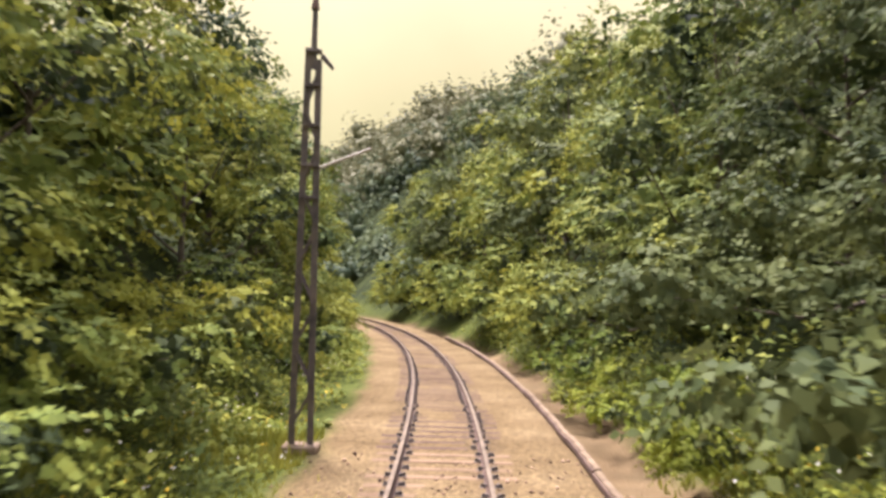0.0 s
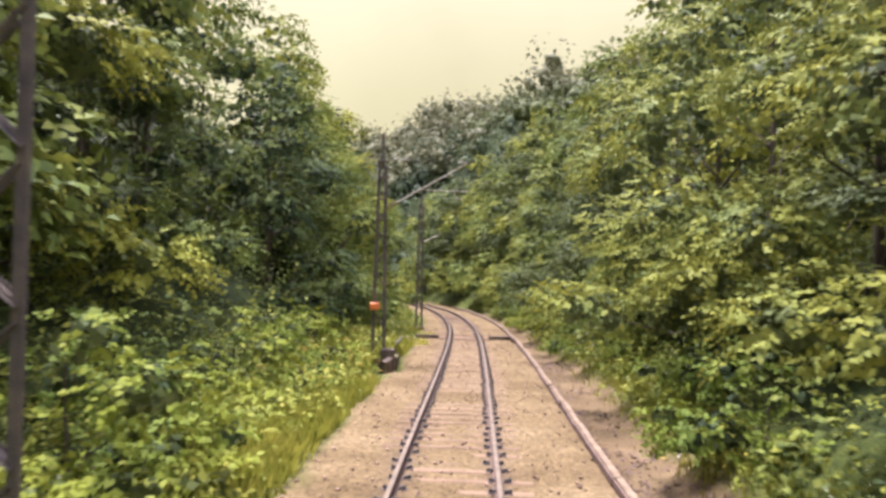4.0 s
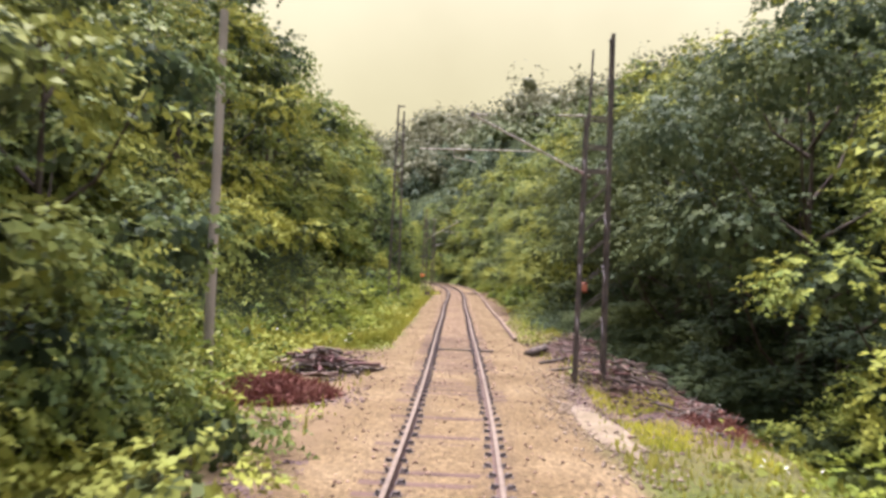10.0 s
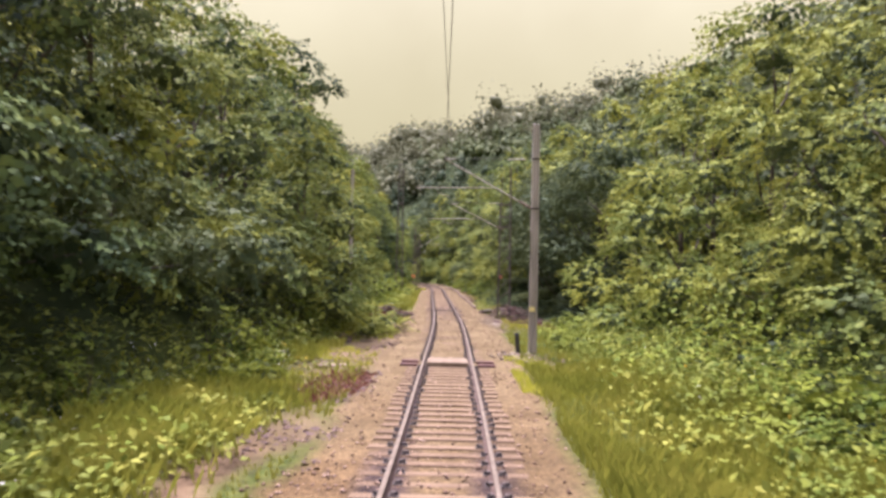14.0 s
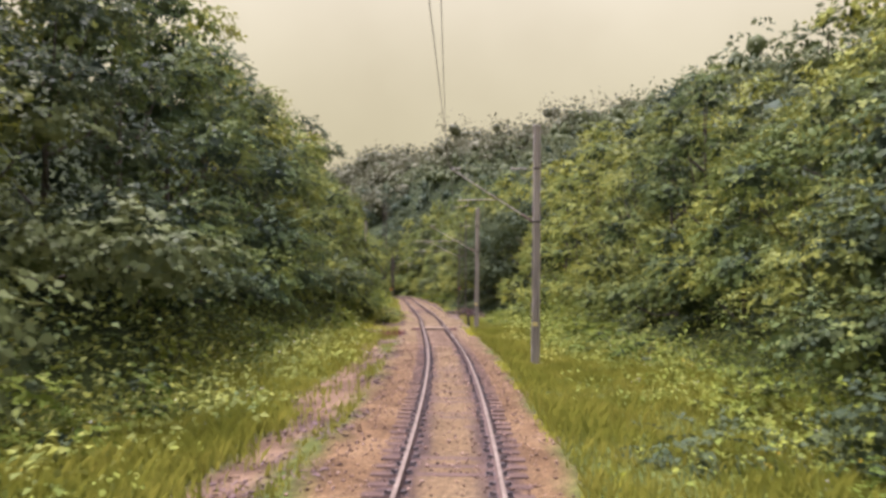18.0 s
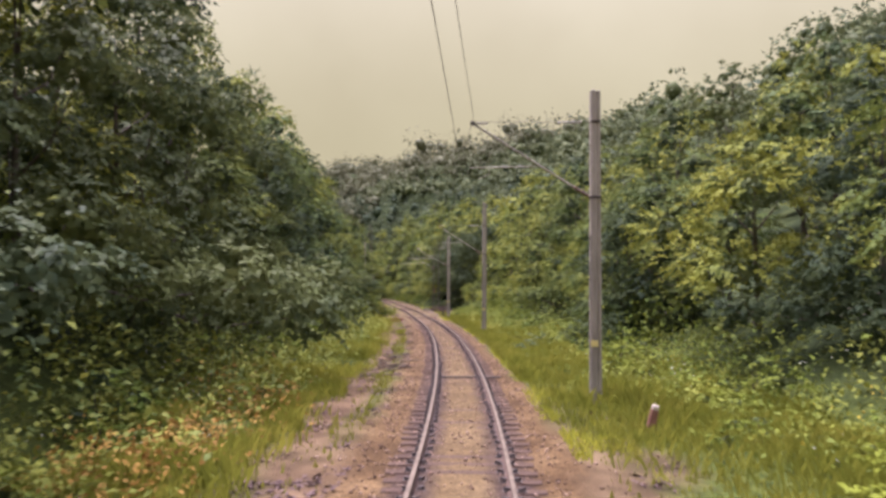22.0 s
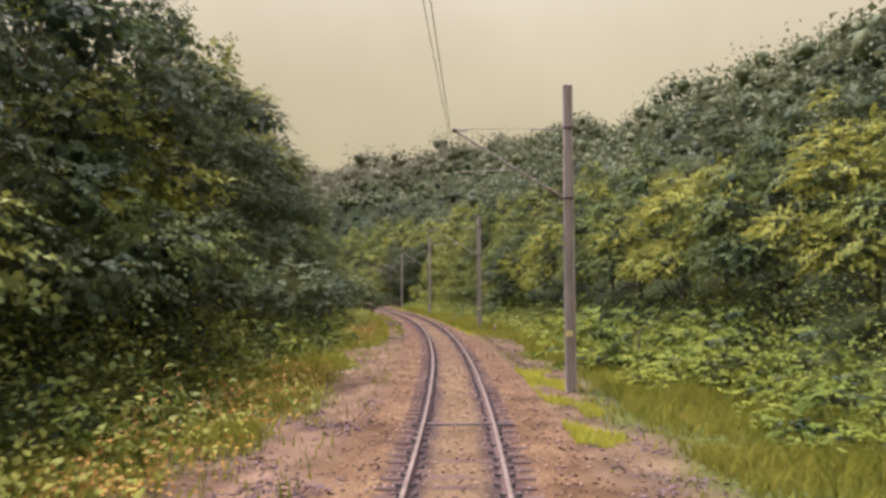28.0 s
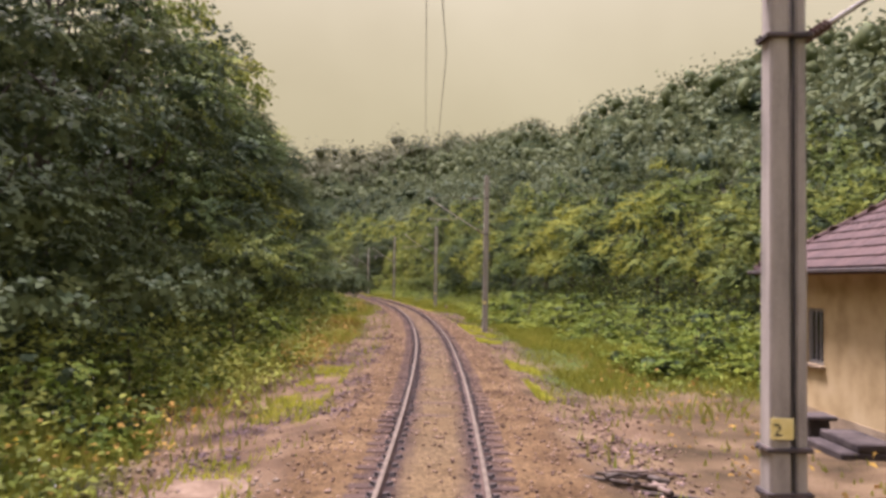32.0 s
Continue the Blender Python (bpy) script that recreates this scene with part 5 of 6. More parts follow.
build_wires()

# the round timber pole among the trees
bm = bmesh.new()
rod(bm, (0, 0, -0.4), (0, 0, 9.0), 0.125, 0.10, 12)
pole_root = empty("telegraph_pole", spot(16.6, -5.75), "plain grey round pole standing among the trees", "pole")
part("shaft", bm, CONCRETE, pole_root)


# ---- kerb, culvert and crossing ----
def build_kerb():
    root = empty("kerb", Matrix(), "long worn concrete kerb edging the ballast", "kerb", kind="structure")
    rnd = random.Random(9)
    d = -96.0
    while d < 1.5:
        n = 1.5
        bm = bmesh.new()
        box(bm, (0.12, n - 0.025, 0.55), Matrix.Translation((0, 0, -0.55)), 0.02)
        ob = part("kerb_stone", bm, KERB, root)
        ob.matrix_basis = spot(d + n / 2, 2.56 + rnd.uniform(-0.02, 0.02) + 0.006 * max(0, -d - 55), -0.03 + rnd.uniform(-0.02, 0.015), rnd.uniform(-0.4, 0.4))
        bm = bmesh.new()
        box(bm, (0.04, n - 0.03, 0.11), Matrix.Translation((-0.085, 0, -0.14)), 0.008)
        part("edge_strip", bm, RAIL_SIDE, ob, "rusty steel strip along the kerb foot")
        d += n


build_kerb()


STAINED = material("stained_old_concrete", [(0.045, 0.035, 0.03), (0.09, 0.07, 0.055), (0.15, 0.12, 0.09)], 2.5, 0.95, 0.5)


def build_culvert():
    root = empty("culvert", spot(-54.0, 0, 0), "small open-deck culvert with timber ties and concrete cheek walls", "culvert", kind="structure")
    for i in range(7):
        bm = bmesh.new()
        box(bm, (2.6, 0.22, 0.2), Matrix.Translation((0, -1.15 + i * 0.38, -0.37)), 0.015)
        part("bridge_tie", bm, SLEEPER, root)
    for s in (-1, 1):
        bm = bmesh.new()
        box(bm, (1.3, 0.3, 0.7), Matrix.Translation((s * 2.0, 1.2, -0.86)), 0.025)
        part("cheek_wall", bm, STAINED, root)
    for dy, n in ((4.5, 5.0), (10.3, 4.5)):
        bm = bmesh.new()
        box(bm, (0.16, n, 1.0), Matrix.Translation((-2.75, -dy, -1.08)), 0.02)
        part("retaining_wall", bm, STAINED, root, "low stained concrete retaining wall")
    bm = bmesh.new()
    for k in range(4):
        rod(bm, (-2.75, -8.4 - k * 1.2, -0.05), (-2.75, -8.4 - k * 1.2, 0.42), 0.025)
    rod(bm, (-2.75, -8.2, 0.40), (-2.75, -12.2, 0.40), 0.03)
    part("guard_rail", bm, MAST_STEEL, root)


build_culvert()


def mast_foot():
    """The concrete block beside the mast and the low wall with posts that holds the ballast there."""
    block = empty("concrete_block", spot(-40.6, -2.75, 0), "dark stained concrete block at the mast foot", "concrete block")
    bm = bmesh.new()
    box(bm, (0.5, 0.55, 0.85), Matrix.Translation((0, 0, -0.55)), 0.03, 0.95)
    part("block", bm, STAINED, block)
    wall = empty("low_wall", spot(-39.6, -2.62, 0), "low concrete retaining wall with short posts beside the ballast", "wall")
    bm = bmesh.new()
    box(bm, (0.12, 1.9, 0.75), Matrix.Translation((0, 0, -0.78)), 0.015)
    part("wall_panel", bm, KERB, wall)
    bm = bmesh.new()
    box(bm, (0.2, 2.0, 0.07), Matrix.Translation((-0.02, 0, -0.03)), 0.015)
    part("coping", bm, STAINED, wall, "dark worn coping")
    for k in range(3):
        bm = bmesh.new()
        box(bm, (0.1, 0.12, 0.8), Matrix.Translation((0.09, -0.8 + k * 0.8, -0.78)), 0.012)
        part("post", bm, KERB, wall)


mast_foot()


def build_crossing():
    root = empty("crossing_slab", spot(SLAB_AT, 0, 0), "pale concrete level-crossing panel between the rails", "crossing panel", kind="structure")
    bm = bmesh.new()
    box(bm, (1.28, 1.35, 0.16), Matrix.Translation((0, 0, -0.19)), 0.02)
    part("panel", bm, KERB, root)
    for s in (-1, 1):
        for k in (-0.45, 0.5):
            bm = bmesh.new()
            box(bm, (0.55, 0.2, 0.14), Matrix.Translation((s * 1.22, k, -0.24)), 0.02)
            part("timber_end", bm, DARK_WOOD, root)
    bm = bmesh.new()
    box(bm, (1.5, 0.6, 0.14), Matrix.Translation((-3.4, 0.1, -0.40)), 0.03)
    part("approach_slab", bm, KERB, root, "worn concrete approach slab")


build_crossing()

# steel joint tie across the track
bm = bmesh.new()
box(bm, (2.3, 0.10, 0.05), Matrix.Translation((0, 0, -0.165)), 0.01)
tie = empty("steel_track_tie", spot(138.0, 0.1, 0), "flat grey steel tie bar across the track", "track tie", "tie bars across the track")
part("bar", bm, IRON, tie)
for d in (6.6, 90.8):
    copy_thing(tie, spot(d, 0.25, 0.012))

# short black post and rubble by the mast
bm = bmesh.new()
box(bm, (0.16, 0.10, 1.0), pose(0, 0, -0.2, 0, -5, 0), 0.015)
post = empty("short_post", spot(34.6, 2.55), "short black leaning steel post beside the mast", "post")
part("shaft", bm, BLACK, post)


def marker_stone():
    root = empty("marker_stone", spot(99.5, 4.15), "leaning weathered marker stone, pale top and reddish foot", "marker stone")
    bm = bmesh.new()
    box(bm, (0.20, 0.16, 0.72), pose(0, 0, -0.15, 0, 14, 0), 0.03, 0.85)
    part("foot", bm, material("red_oxide", [(0.12, 0.06, 0.045), (0.22, 0.11, 0.08), (0.3, 0.18, 0.13)], 4, 0.9, 0.4), root)
    bm = bmesh.new()
    box(bm, (0.175, 0.14, 0.24), pose(0.138, 0, 0.40, 0, 14, 0), 0.03, 0.9)
    part("cap", bm, STONE, root)


marker_stone()


# ---- brushwood, logs and rubble ----
def wood_pile(name, d, u, n, reach, high, label, mat, seed, thick=(0.02, 0.07), long=(0.5, 1.6)):
    rnd = random.Random(seed)
    root = empty(name, spot(d, u), label, "wood pile")
    for i in range(n):
        t = rnd.random()
        a = rnd.uniform(0, math.pi)
        x, y = rnd.gauss(0, reach[0] * 0.4), rnd.gauss(0, reach[1] * 0.4)
        x, y = max(-reach[0], min(reach[0], x)), max(-reach[1], min(reach[1], y))
        fall = max(0.0, 1 - (x / reach[0]) ** 2 - (y / reach[1]) ** 2)
        L = rnd.uniform(*long)
        r = rnd.uniform(*thick)
        g = float(height(d - y, u + x)) - root.matrix_basis.translation.z
        c = Vector((x, y, g + r + high * fall * rnd.random()))
        w = Vector((math.cos(a), math.sin(a), rnd.uniform(-0.25, 0.25) * fall)) * L / 2
        k = Vector((rnd.uniform(-0.08, 0.08), rnd.uniform(-0.08, 0.08), rnd.uniform(-0.02, 0.06)))
        me = tube_mesh("stick", [[(*(c - w), r), (*(c - w * 0.3 + k), r * 0.95), (*(c + w * 0.4 - k * 0.5), r * 0.85), (*(c + w), r * 0.6)]], rnd.choice(mat), 6)
        part_mesh("stick", me, root)
    return root


wood_pile("brushwood_pile", 12.9, -3.8, 190, (1.6, 1.5), 0.66, "heap of cut branches and split wood beside the track", [WOOD_GREY, BARK, BARK, DARK_WOOD, DARK_WOOD], 3, (0.014, 0.055), (0.25, 1.1))
wood_pile("brushwood_pile", 3.0, 4.7, 110, (1.3, 5.0), 0.6, "long heap of dark brushwood and roots on the bank", [WOOD_GREY, BARK, BARK, DARK_WOOD], 4, (0.008, 0.04), (0.2, 1.3))
wood_pile("brushwood_pile", 12.6, 4.6, 170, (1.5, 2.2), 0.62, "tangled branches heaped round the mast feet", [WOOD_GREY, BARK, BARK, DARK_WOOD], 5, (0.008, 0.038), (0.2, 1.2))
wood_pile("brushwood_pile", 17.0, 5.4, 110, (1.2, 2.4), 0.42, "tangled dark brushwood and bark heaped on the bank edge", [BARK, WOOD_GREY, DARK_WOOD], 9, (0.008, 0.036), (0.2, 1.0))
wood_pile("scattered_sticks", 86.0, -2.7, 45, (1.0, 6.0), 0.06, "dry broken sticks strewn beside the ballast", [WOOD_GREY, BARK], 6, (0.012, 0.035), (0.3, 1.1))
wood_pile("scattered_sticks", 27.0, -3.6, 22, (1.4, 5.0), 0.05, "dry broken sticks strewn on bare earth", [WOOD_GREY, BARK], 7, (0.012, 0.035), (0.3, 1.0))
wood_pile("scrap_sticks", 166.0, 3.1, 14, (0.5, 0.4), 0.25, "small heap of charred sticks in the grass", [BARK, WOOD_GREY], 8, (0.02, 0.05), (0.3, 0.9))


def log(d, u, L, r, turn, label, z=0.0):
    root = empty("log", spot(d, u, None, turn), label, "log")
    me = tube_mesh("trunk_piece", [[(-L / 2, 0, r * 0.8 + z, r * 0.1), (-L / 2, 0, r * 0.8 + z, r), (-L * 0.1, 0.03, r * 0.85 + z, r * 0.97), (L * 0.3, -0.02, r * 0.8 + z, r * 0.92), (L / 2, 0, r * 0.8 + z, r * 0.9), (L / 2, 0, r * 0.8 + z, r * 0.1)]], BARK, 12)
    part_mesh("trunk_piece", me, root)


log(5.0, 3.1, 3.0, 0.17, 72, "thick cut log lying on the stony bank")
log(7.5, 3.3, 1.9, 0.07, 60, "thin grey branch lying by the ballast")
log(9.2, 3.5, 2.2, 0.06, 50, "thin grey branch lying by the ballast")
log(2.2, -4.2, 1.8, 0.08, 20, "dark branch lying in the grass edge")
log(166.6, 3.9, 1.7, 0.035, -25, "bare pole lying in the grass")


def dry_heap(d, u, rx, ry, high, n, seed, label):
    r = np.random.RandomState(seed)
    a, q = r.rand(n) * 6.2832, np.sqrt(r.rand(n))
    dx, dy = q * np.cos(a) * rx, q * np.sin(a) * ry
    x, y = place(d - dy, u + dx)
    z = height(d - dy, u + dx) + high * (1 - q * q) * r.rand(n)
    way = norm(np.stack([r.normal(0, 1, n), r.normal(0, 1, n), r.uniform(-0.1, 1.0, n)], -1))
    L = r.uniform(0.10, 0.34, n)
    v = leaf_quads(np.stack([x, y, z], -1), way, norm(r.normal(0, 1, (n, 3))), L, L * 0.16).reshape(-1, 3)
    return tagged(new("dry_brush", mesh_of("dry_brush", v, quads(v), DRY)), label, "dry brush", kind="stuff")


dry_heap(17.0, -4.1, 1.5, 1.1, 0.5, 6500, 61, "heap of withered red-brown brush beside the track")
dry_heap(17.5, 6.4, 1.6, 1.8, 0.3, 3500, 62, "withered brown brush on the bank")
dry_heap(42.5, -2.9, 0.9, 2.6, 0.05, 1100, 63, "dry brown litter on the trampled path")


def rubble_spots(dc, uc, sd, su):
    return lambda r, n: (r.normal(dc, sd, n), r.normal(uc, su, n))


PALE_LOOSE = island_material("pale_stone", [(0.12, 0.09, 0.06), (0.19, 0.15, 0.105), (0.28, 0.23, 0.165)])
stones("pale_rubble", 2600, 71, rubble_spots(18.0, 3.0, 3.2, 0.5), (0.012, 0.06), PALE_LOOSE, "pale stony rubble beside the rails")
CHUNKS = island_material("bark_chunk", [(0.025, 0.017, 0.013), (0.075, 0.05, 0.036), (0.20, 0.145, 0.10)])
stones("bark_chunks", 1100, 75, rubble_spots(3.5, 4.6, 3.0, 0.7), (0.015, 0.085), CHUNKS, "broken bark, clods and pale stones over the heap", 1.6)
stones("bark_chunks", 1000, 76, rubble_spots(13.0, 4.7, 2.4, 0.8), (0.015, 0.08), CHUNKS, "broken bark, clods and pale stones over the heap", 1.6)
stones("rubble", 380, 72, rubble_spots(35.6, 2.9, 0.7, 0.5), (0.04, 0.14), PALE_LOOSE, "broken concrete rubble at the mast foot")
stones("rubble", 500, 73, rubble_spots(162.0, 3.5, 5.0, 0.6), (0.02, 0.08), LOOSE, "grey stones strewn on the earth verge")
stones("spoil_stones", 500, 74, rubble_spots(166.6, -3.9, 0.9, 0.8), (0.02, 0.07), PALE_LOOSE, "pale stones over the sandy spoil")


SPOIL = material("sandy_spoil", [(0.09, 0.06, 0.036), (0.15, 0.105, 0.064), (0.21, 0.155, 0.10)], 2.5, 0.95, 0.9, fine=14)


DEBRIS = material("bark_debris", [(0.022, 0.015, 0.014), (0.055, 0.036, 0.030), (0.12, 0.08, 0.06)], 3.5, 0.97, 1.0, fine=18)


def spoil_heap(d, u, rx, ry, high, name="sand_heap", mat=SPOIL, label="low lumpy heap of pale sandy spoil beside the track"):
    """A low lumpy mound of sandy spoil."""
    n, k = 22, 8
    V, F = [], []
    for j in range(k + 1):
        q = j / k
        for i in range(n):
            a = 2 * math.pi * i / n
            w = 1 + 0.18 * (float(wave(i * 0.6, 3.1, 6)) - 0.5)
            x, y = place(d - q * ry * w * math.sin(a), u + q * rx * w * math.cos(a))
            g = float(height(d - q * ry * w * math.sin(a), u + q * rx * w * math.cos(a)))
            V.append((float(x), float(y), g - 0.03 + high * (1 - q * q) * (0.8 + 0.4 * float(wave(x * 2.2, y * 2.2, 9)))))
    for j in range(k):
        for i in range(n):
            F.append((j * n + i, j * n + (i + 1) % n, (j + 1) * n + (i + 1) % n, (j + 1) * n + i))
    return tagged(new(name, mesh_of(name, V, F, mat, True)), label, name.replace("_", " "))


spoil_heap(166.7, -3.5, 1.0, 1.3, 0.1)
CHALK = material("pale_chalky_spoil", [(0.10, 0.08, 0.046), (0.145, 0.118, 0.07), (0.19, 0.16, 0.10)], 2.0, 0.95, 0.7, fine=16)
spoil_heap(18.6, 3.05, 0.62, 3.6, 0.09, "pale_spoil", CHALK, "flat spread of pale chalky spoil beside the rails")


for q in ((3.0, 4.75, 1.2, 4.6, 0.2), (11.6, 4.9, 1.4, 3.0, 0.2), (17.6, 5.3, 1.4, 2.6, 0.15)):
    spoil_heap(*q, "earth_mound", DEBRIS, "low heap of dark bark, roots and earth on the bank edge")


def litter(name, seed, patches, mat, label):
    """Flat scraps of bark, leaves and twigs on bare earth."""
    r = np.random.RandomState(seed)
    d = np.concatenate([r.uniform(a, b, k) for a, b, _, _, k in patches])
    u = np.concatenate([r.uniform(a, b, k) for _, _, a, b, k in patches])
    keep = r.rand(len(d)) < step(0.45, 0.62, wave(d * 0.9, u * 1.3, 83))
    d, u = d[keep], u[keep]
    x, y = place(d, u)
    way = norm(np.stack([r.normal(0, 1, len(d)), r.normal(0, 1, len(d)), r.normal(0, 0.15, len(d))], -1))
    L = r.uniform(0.05, 0.2, len(d))
    c = np.stack([x, y, height(d, u) + 0.012 + 0.02 * r.rand(len(d))], -1)
    v = leaf_quads(c, way, norm(np.array([0, 0, 1.0]) + r.normal(0, 0.25, (len(d), 3))), L, L * 0.4).reshape(-1, 3)
    return tagged(new(name, mesh_of(name, v, quads(v), mat)), label, "litter", kind="stuff")


LITTER = leaf_material("brown_litter", (0.02, 0.015, 0.016), (0.05, 0.034, 0.034), (0.13, 0.09, 0.08), 0.0)
litter("ground_litter", 95, ((134, 170, -4.4, -1.9, 7000), (40, 110, -3.6, -1.9, 9000), (8, 38, -5.0, -2.0, 6000), (6, 20, 2.8, 5.8, 5000), (96, 170, 2.6, 4.2, 6000), (-50, 0, 2.7, 4.4, 4000)), LITTER, "dark bark scraps and dead leaves on the bare earth")


# ---- the track-side house ----
def build_house():
    """A small plastered house: its long wall faces the line, under a low tiled hip roof."""
    root = empty("trackside_house", spot(163.3, 8.45, None, 0), "small cream plastered railway house with a maroon tiled hip roof", "house")
    L, W, H = 8.8, 5.0, 3.35
    T = 0.3
    # long wall, pierced for window and door: y runs up the line from the near end
    wins, door = (2.75, 0.85, 1.35, 1.25), (-0.8, 1.0, 0.0, 2.2)

    def panel(y0, y1, z0, z1, x0=0.0, x1=T, mat=PLASTER, name="wall", label=""):
        bm = bmesh.new()
        box(bm, (x1 - x0, y1 - y0, z1 - z0), Matrix.Translation(((x0 + x1) / 2, (y0 + y1) / 2, z0)))
        return part(name, bm, mat, root, label)

    wy0, wy1 = wins[0] - wins[1] / 2, wins[0] + wins[1] / 2
    dy0, dy1 = door[0] - door[1] / 2, door[0] + door[1] / 2
    low = 0.35
    panel(wy1, L / 2, low, H)
    panel(wy0, wy1, wins[2] + wins[3], H)
    panel(dy1, wy0, low, H)
    panel(dy0, dy1, door[3], H)
    panel(-L / 2, dy0, low, H)
    panel(dy1, L / 2, -0.4, low, -0.015, T, PLINTH, "plinth", "stained pinkish-grey plinth")
    panel(-L / 2, dy0, -0.4, low, -0.015, T, PLINTH, "plinth", "stained pinkish-grey plinth")
    panel(wy0, wy1, low, wins[2], 0.0, T)
    panel(L / 2 - 0.32, L / 2 + 0.02, -0.4, H - 0.02, -0.05, T - 0.02, PLASTER, "corner_pier", "cracked pale corner pier")
    panel(-L / 2, L / 2, -0.4, H, W - T, W)
    for y in (-L / 2, L / 2 - T):
        panel(y, y + T, -0.4, H, T, W - T)
    # window with frame, bars and panes
    bm = bmesh.new()
    for a, b, z0, z1 in ((wy0, wy0 + 0.07, wins[2], wins[2] + wins[3]), (wy1 - 0.07, wy1, wins[2], wins[2] + wins[3]), (wy0 + 0.07, wy1 - 0.07, wins[2], wins[2] + 0.07), (wy0 + 0.07, wy1 - 0.07, wins[2] + wins[3] - 0.07, wins[2] + wins[3])):
        box(bm, (0.08, b - a, z1 - z0), Matrix.Translation((0.1, (a + b) / 2, z0)))
    window = part("window", bm, PAINT_GREY, root, "grey wooden window with bars")
    for k in range(1, 4):
        bm = bmesh.new()
        rod(bm, (0.04, wy0 + (wy1 - wy0) * k / 4, wins[2] + 0.03), (0.04, wy0 + (wy1 - wy0) * k / 4, wins[2] + wins[3] - 0.03), 0.014)
        part("bar", bm, PAINT_GREY, window)
    bm = bmesh.new()
    box(bm, (0.02, wy1 - wy0 - 0.13, wins[3] - 0.13), Matrix.Translation((0.12, wins[0], wins[2] + 0.065)))
    part("pane", bm, GLASS, window)
    bm = bmesh.new()
    box(bm, (0.2, wins[1] + 0.16, 0.06), Matrix.Translation((-0.02, wins[0], wins[2] - 0.065)), 0.01)
    part("sill", bm, PLINTH, window)
    bm = bmesh.new()
    box(bm, (0.06, door[1], door[3]), Matrix.Translation((0.12, door[0], 0)), 0.01)
    dr = part("door", bm, DARK_WOOD, root, "dark red-brown wooden door")
    bm = bmesh.new()
    for y in (dy0 - 0.045, dy1 + 0.045):
        box(bm, (0.16, 0.09, door[3]), Matrix.Translation((0.03, y, 0)))
    box(bm, (0.16, door[1] + 0.18, 0.09), Matrix.Translation((0.03, door[0], door[3])))
    part("door_casing", bm, DARK_WOOD, dr)
    bm = bmesh.new()
    rod(bm, (0.08, dy0 + 0.12, 1.02), (0.02, dy0 + 0.12, 1.02), 0.018)
    part("handle", bm, IRON, dr)
    # hip roof as a solid deck with courses of tiles
    o = 0.5
    x0, x1, y0, y1, rise = -o, W + o, -L / 2 - o, L / 2 + o, 2.1
    run = (x1 - x0) / 2
    bm = bmesh.new()
    low4 = [bm.verts.new(c) for c in ((x0, y0, H), (x1, y0, H), (x1, y1, H), (x0, y1, H))]
    up4 = [bm.verts.new((v.co.x, v.co.y, H + 0.12)) for v in low4]
    ridge = [bm.verts.new(((x0 + x1) / 2, y0 + run, H + 0.12 + rise)), bm.verts.new(((x0 + x1) / 2, y1 - run, H + 0.12 + rise))]
    bm.faces.new(low4[::-1])
    for i in range(4):
        bm.faces.new((low4[i], low4[(i + 1) % 4], up4[(i + 1) % 4], up4[i]))
    bm.faces.new((up4[3], up4[0], ridge[0], ridge[1]))
    bm.faces.new((up4[0], up4[1], ridge[0]))
    bm.faces.new((up4[1], up4[2], ridge[1], ridge[0]))
    bm.faces.new((up4[2], up4[3], ridge[1]))
    roof = part("roof", bm, DARK_WOOD, root, "low hip roof with dark boarded eaves")
    bm = bmesh.new()
    box(bm, (0.235, 0.36, 0.03), Matrix.Translation((0, 0.17, 0)), 0.0, 0.96)
    tile = bpy.data.meshes.new("roof_tile")
    bm.to_mesh(tile)
    bm.free()
    tile.materials.append(TILE)
    slope = math.hypot(run, rise)
    rnd = random.Random(5)
    rows = 10
    for face in ("line", "far_end"):
        for k in range(rows):
            t = k / rows
            e = run * t
            if face == "line":
                a0, a1 = y0 + e, y1 - e
            else:
                a0, a1 = x0 + e, x1 - e
            n = int((a1 - a0) / 0.245)
            for j in range(n):
                q = a0 + 0.12 + j * 0.245 + (k % 2) * 0.06
                if q > a1 - 0.1:
                    continue
                z = H + 0.135 + rise * t
                tilt = math.degrees(math.atan2(rise, run)) - 4
                if face == "line":
                    m = pose(x0 + e, q, z, 0, 0, -90) @ pose(0, 0, 0, tilt + rnd.uniform(-1, 1), 0, rnd.uniform(-1, 1))
                else:
                    m = pose(q, y1 - e, z, 0, 0, 180) @ pose(0, 0, 0, tilt + rnd.uniform(-1, 1), 0, rnd.uniform(-1, 1))
                part_mesh("tile", tile, roof, m)
    bm = bmesh.new()
    rod(bm, ridge_a(x0, x1, y0, run, H, rise), ridge_b(x0, x1, y1, run, H, rise), 0.09, n=8)
    for cx, cy in ((x0, y1), (x1, y1), (x0, y0), (x1, y0)):
        rod(bm, (cx, cy, H + 0.14), ridge_b(x0, x1, y1, run, H, rise) if cy > 0 else ridge_a(x0, x1, y0, run, H, rise), 0.08, n=8)
    part("ridge_cap", bm, TILE, roof)
    bm = bmesh.new()
    box(bm, (0.11, L + 1.5, 0.09), Matrix.Translation((x0 - 0.06, 0, H + 0.02)), 0.02)
    part("gutter", bm, IRON, roof)


def ridge_a(x0, x1, y0, run, H, rise):
    return ((x0 + x1) / 2, y0 + run, H + 0.15 + rise)


def ridge_b(x0, x1, y1, run, H, rise):
    return ((x0 + x1) / 2, y1 - run, H + 0.15 + rise)


build_house()


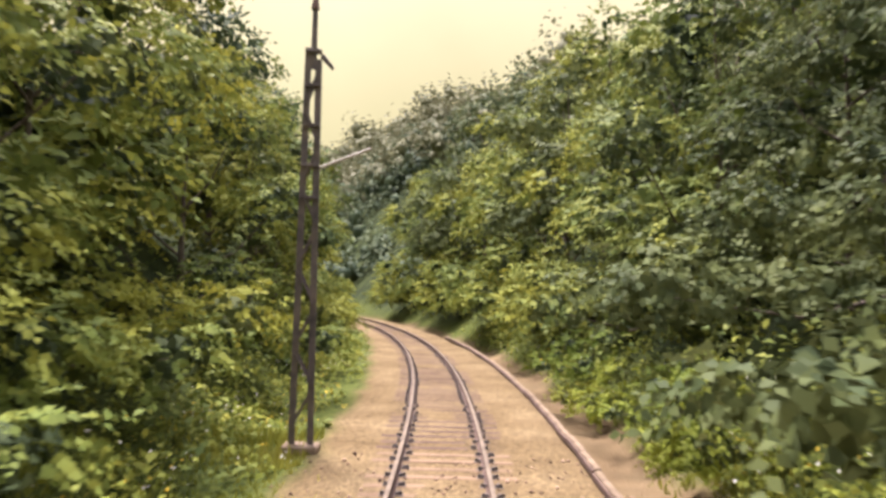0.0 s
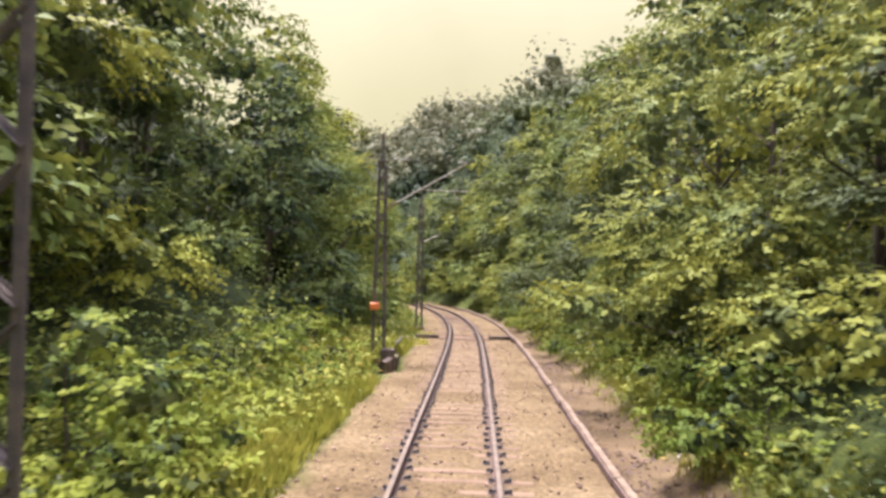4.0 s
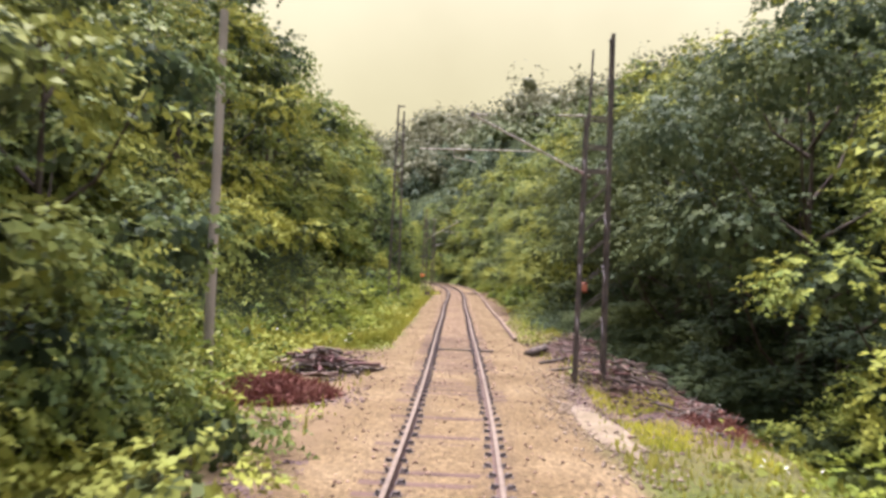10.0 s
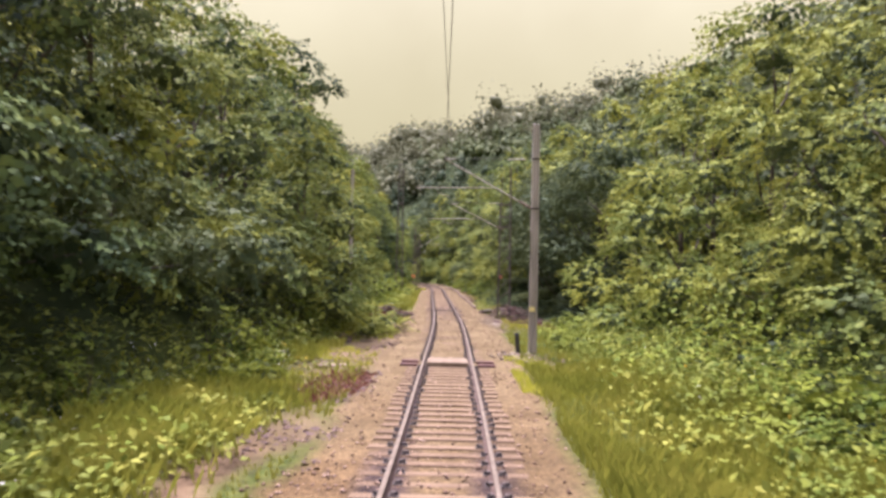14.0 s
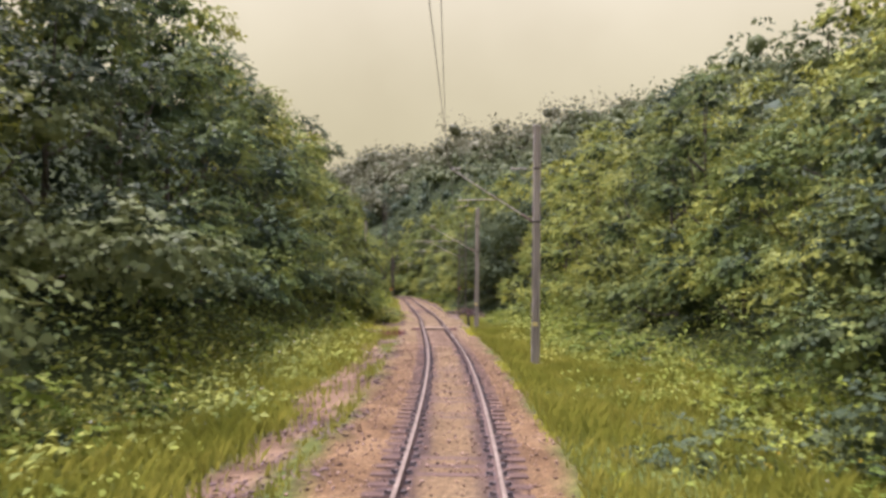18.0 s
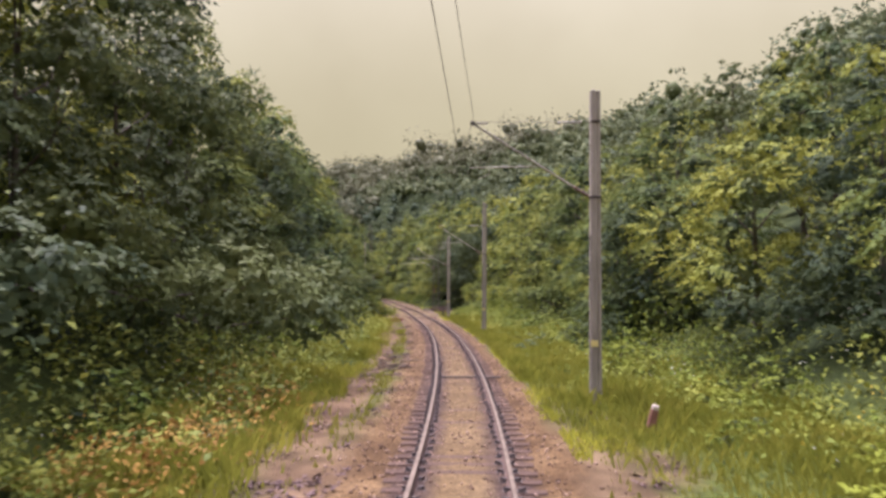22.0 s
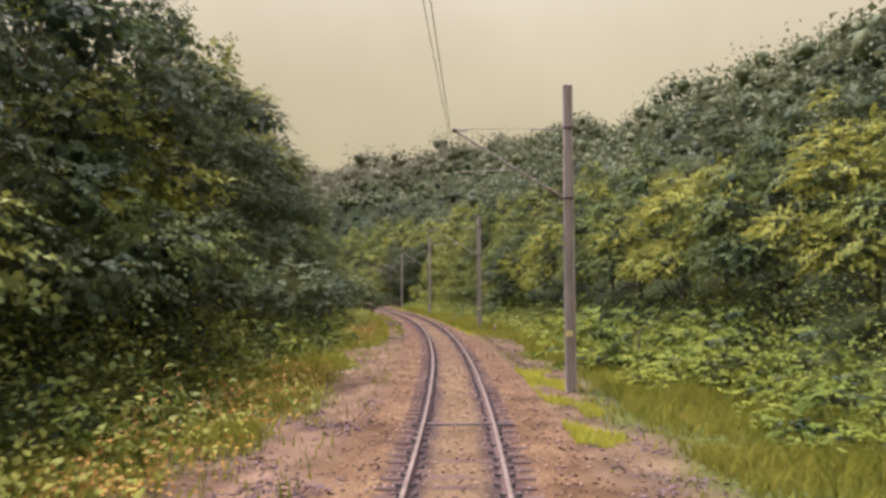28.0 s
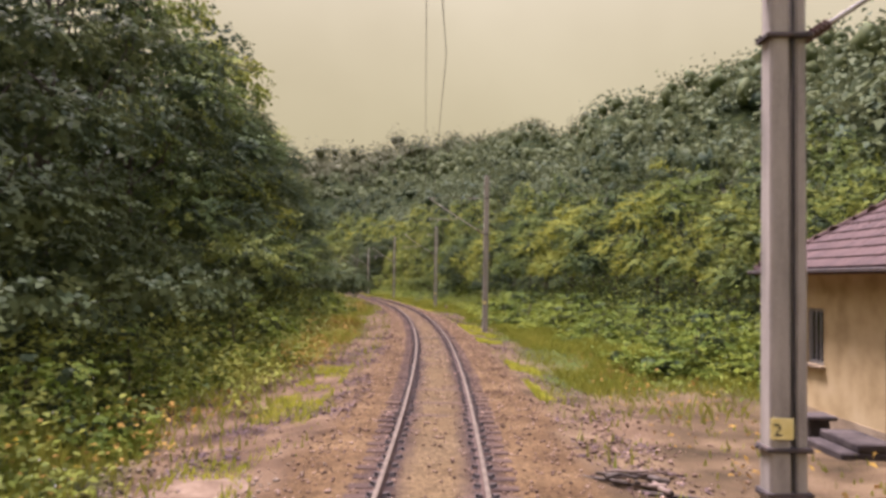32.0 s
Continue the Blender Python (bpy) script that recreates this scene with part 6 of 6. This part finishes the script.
STEP_STONE = material("dark_step_stone", [(0.03, 0.025, 0.024), (0.06, 0.05, 0.045), (0.10, 0.085, 0.075)], 3, 0.92, 0.5)


def stone_trough(d, u):
    """A pedestal and slabs by the house wall."""
    root = empty("stone_table", spot(d, u), "old dark stone pedestal with a slab top by the house wall", "stone table")
    bm = bmesh.new()
    box(bm, (0.45, 0.45, 0.62), Matrix.Translation((0, 0, -0.1)), 0.03, 0.9)
    part("pedestal", bm, STEP_STONE, root)
    bm = bmesh.new()
    box(bm, (0.62, 0.62, 0.09), Matrix.Translation((0, 0, 0.52)), 0.02)
    part("slab", bm, IRON, root)
    steps = empty("door_step", spot(d + 1.1, u + 0.1), "worn grey stone steps by the door", "step")
    for k in range(2):
        bm = bmesh.new()
        box(bm, (1.0 - 0.3 * k, 1.5, 0.17), Matrix.Translation((0.15 * k, 0, -0.05 + 0.165 * k)), 0.03)
        part("tread", bm, STEP_STONE, steps)


stone_trough(162.2, 7.7)
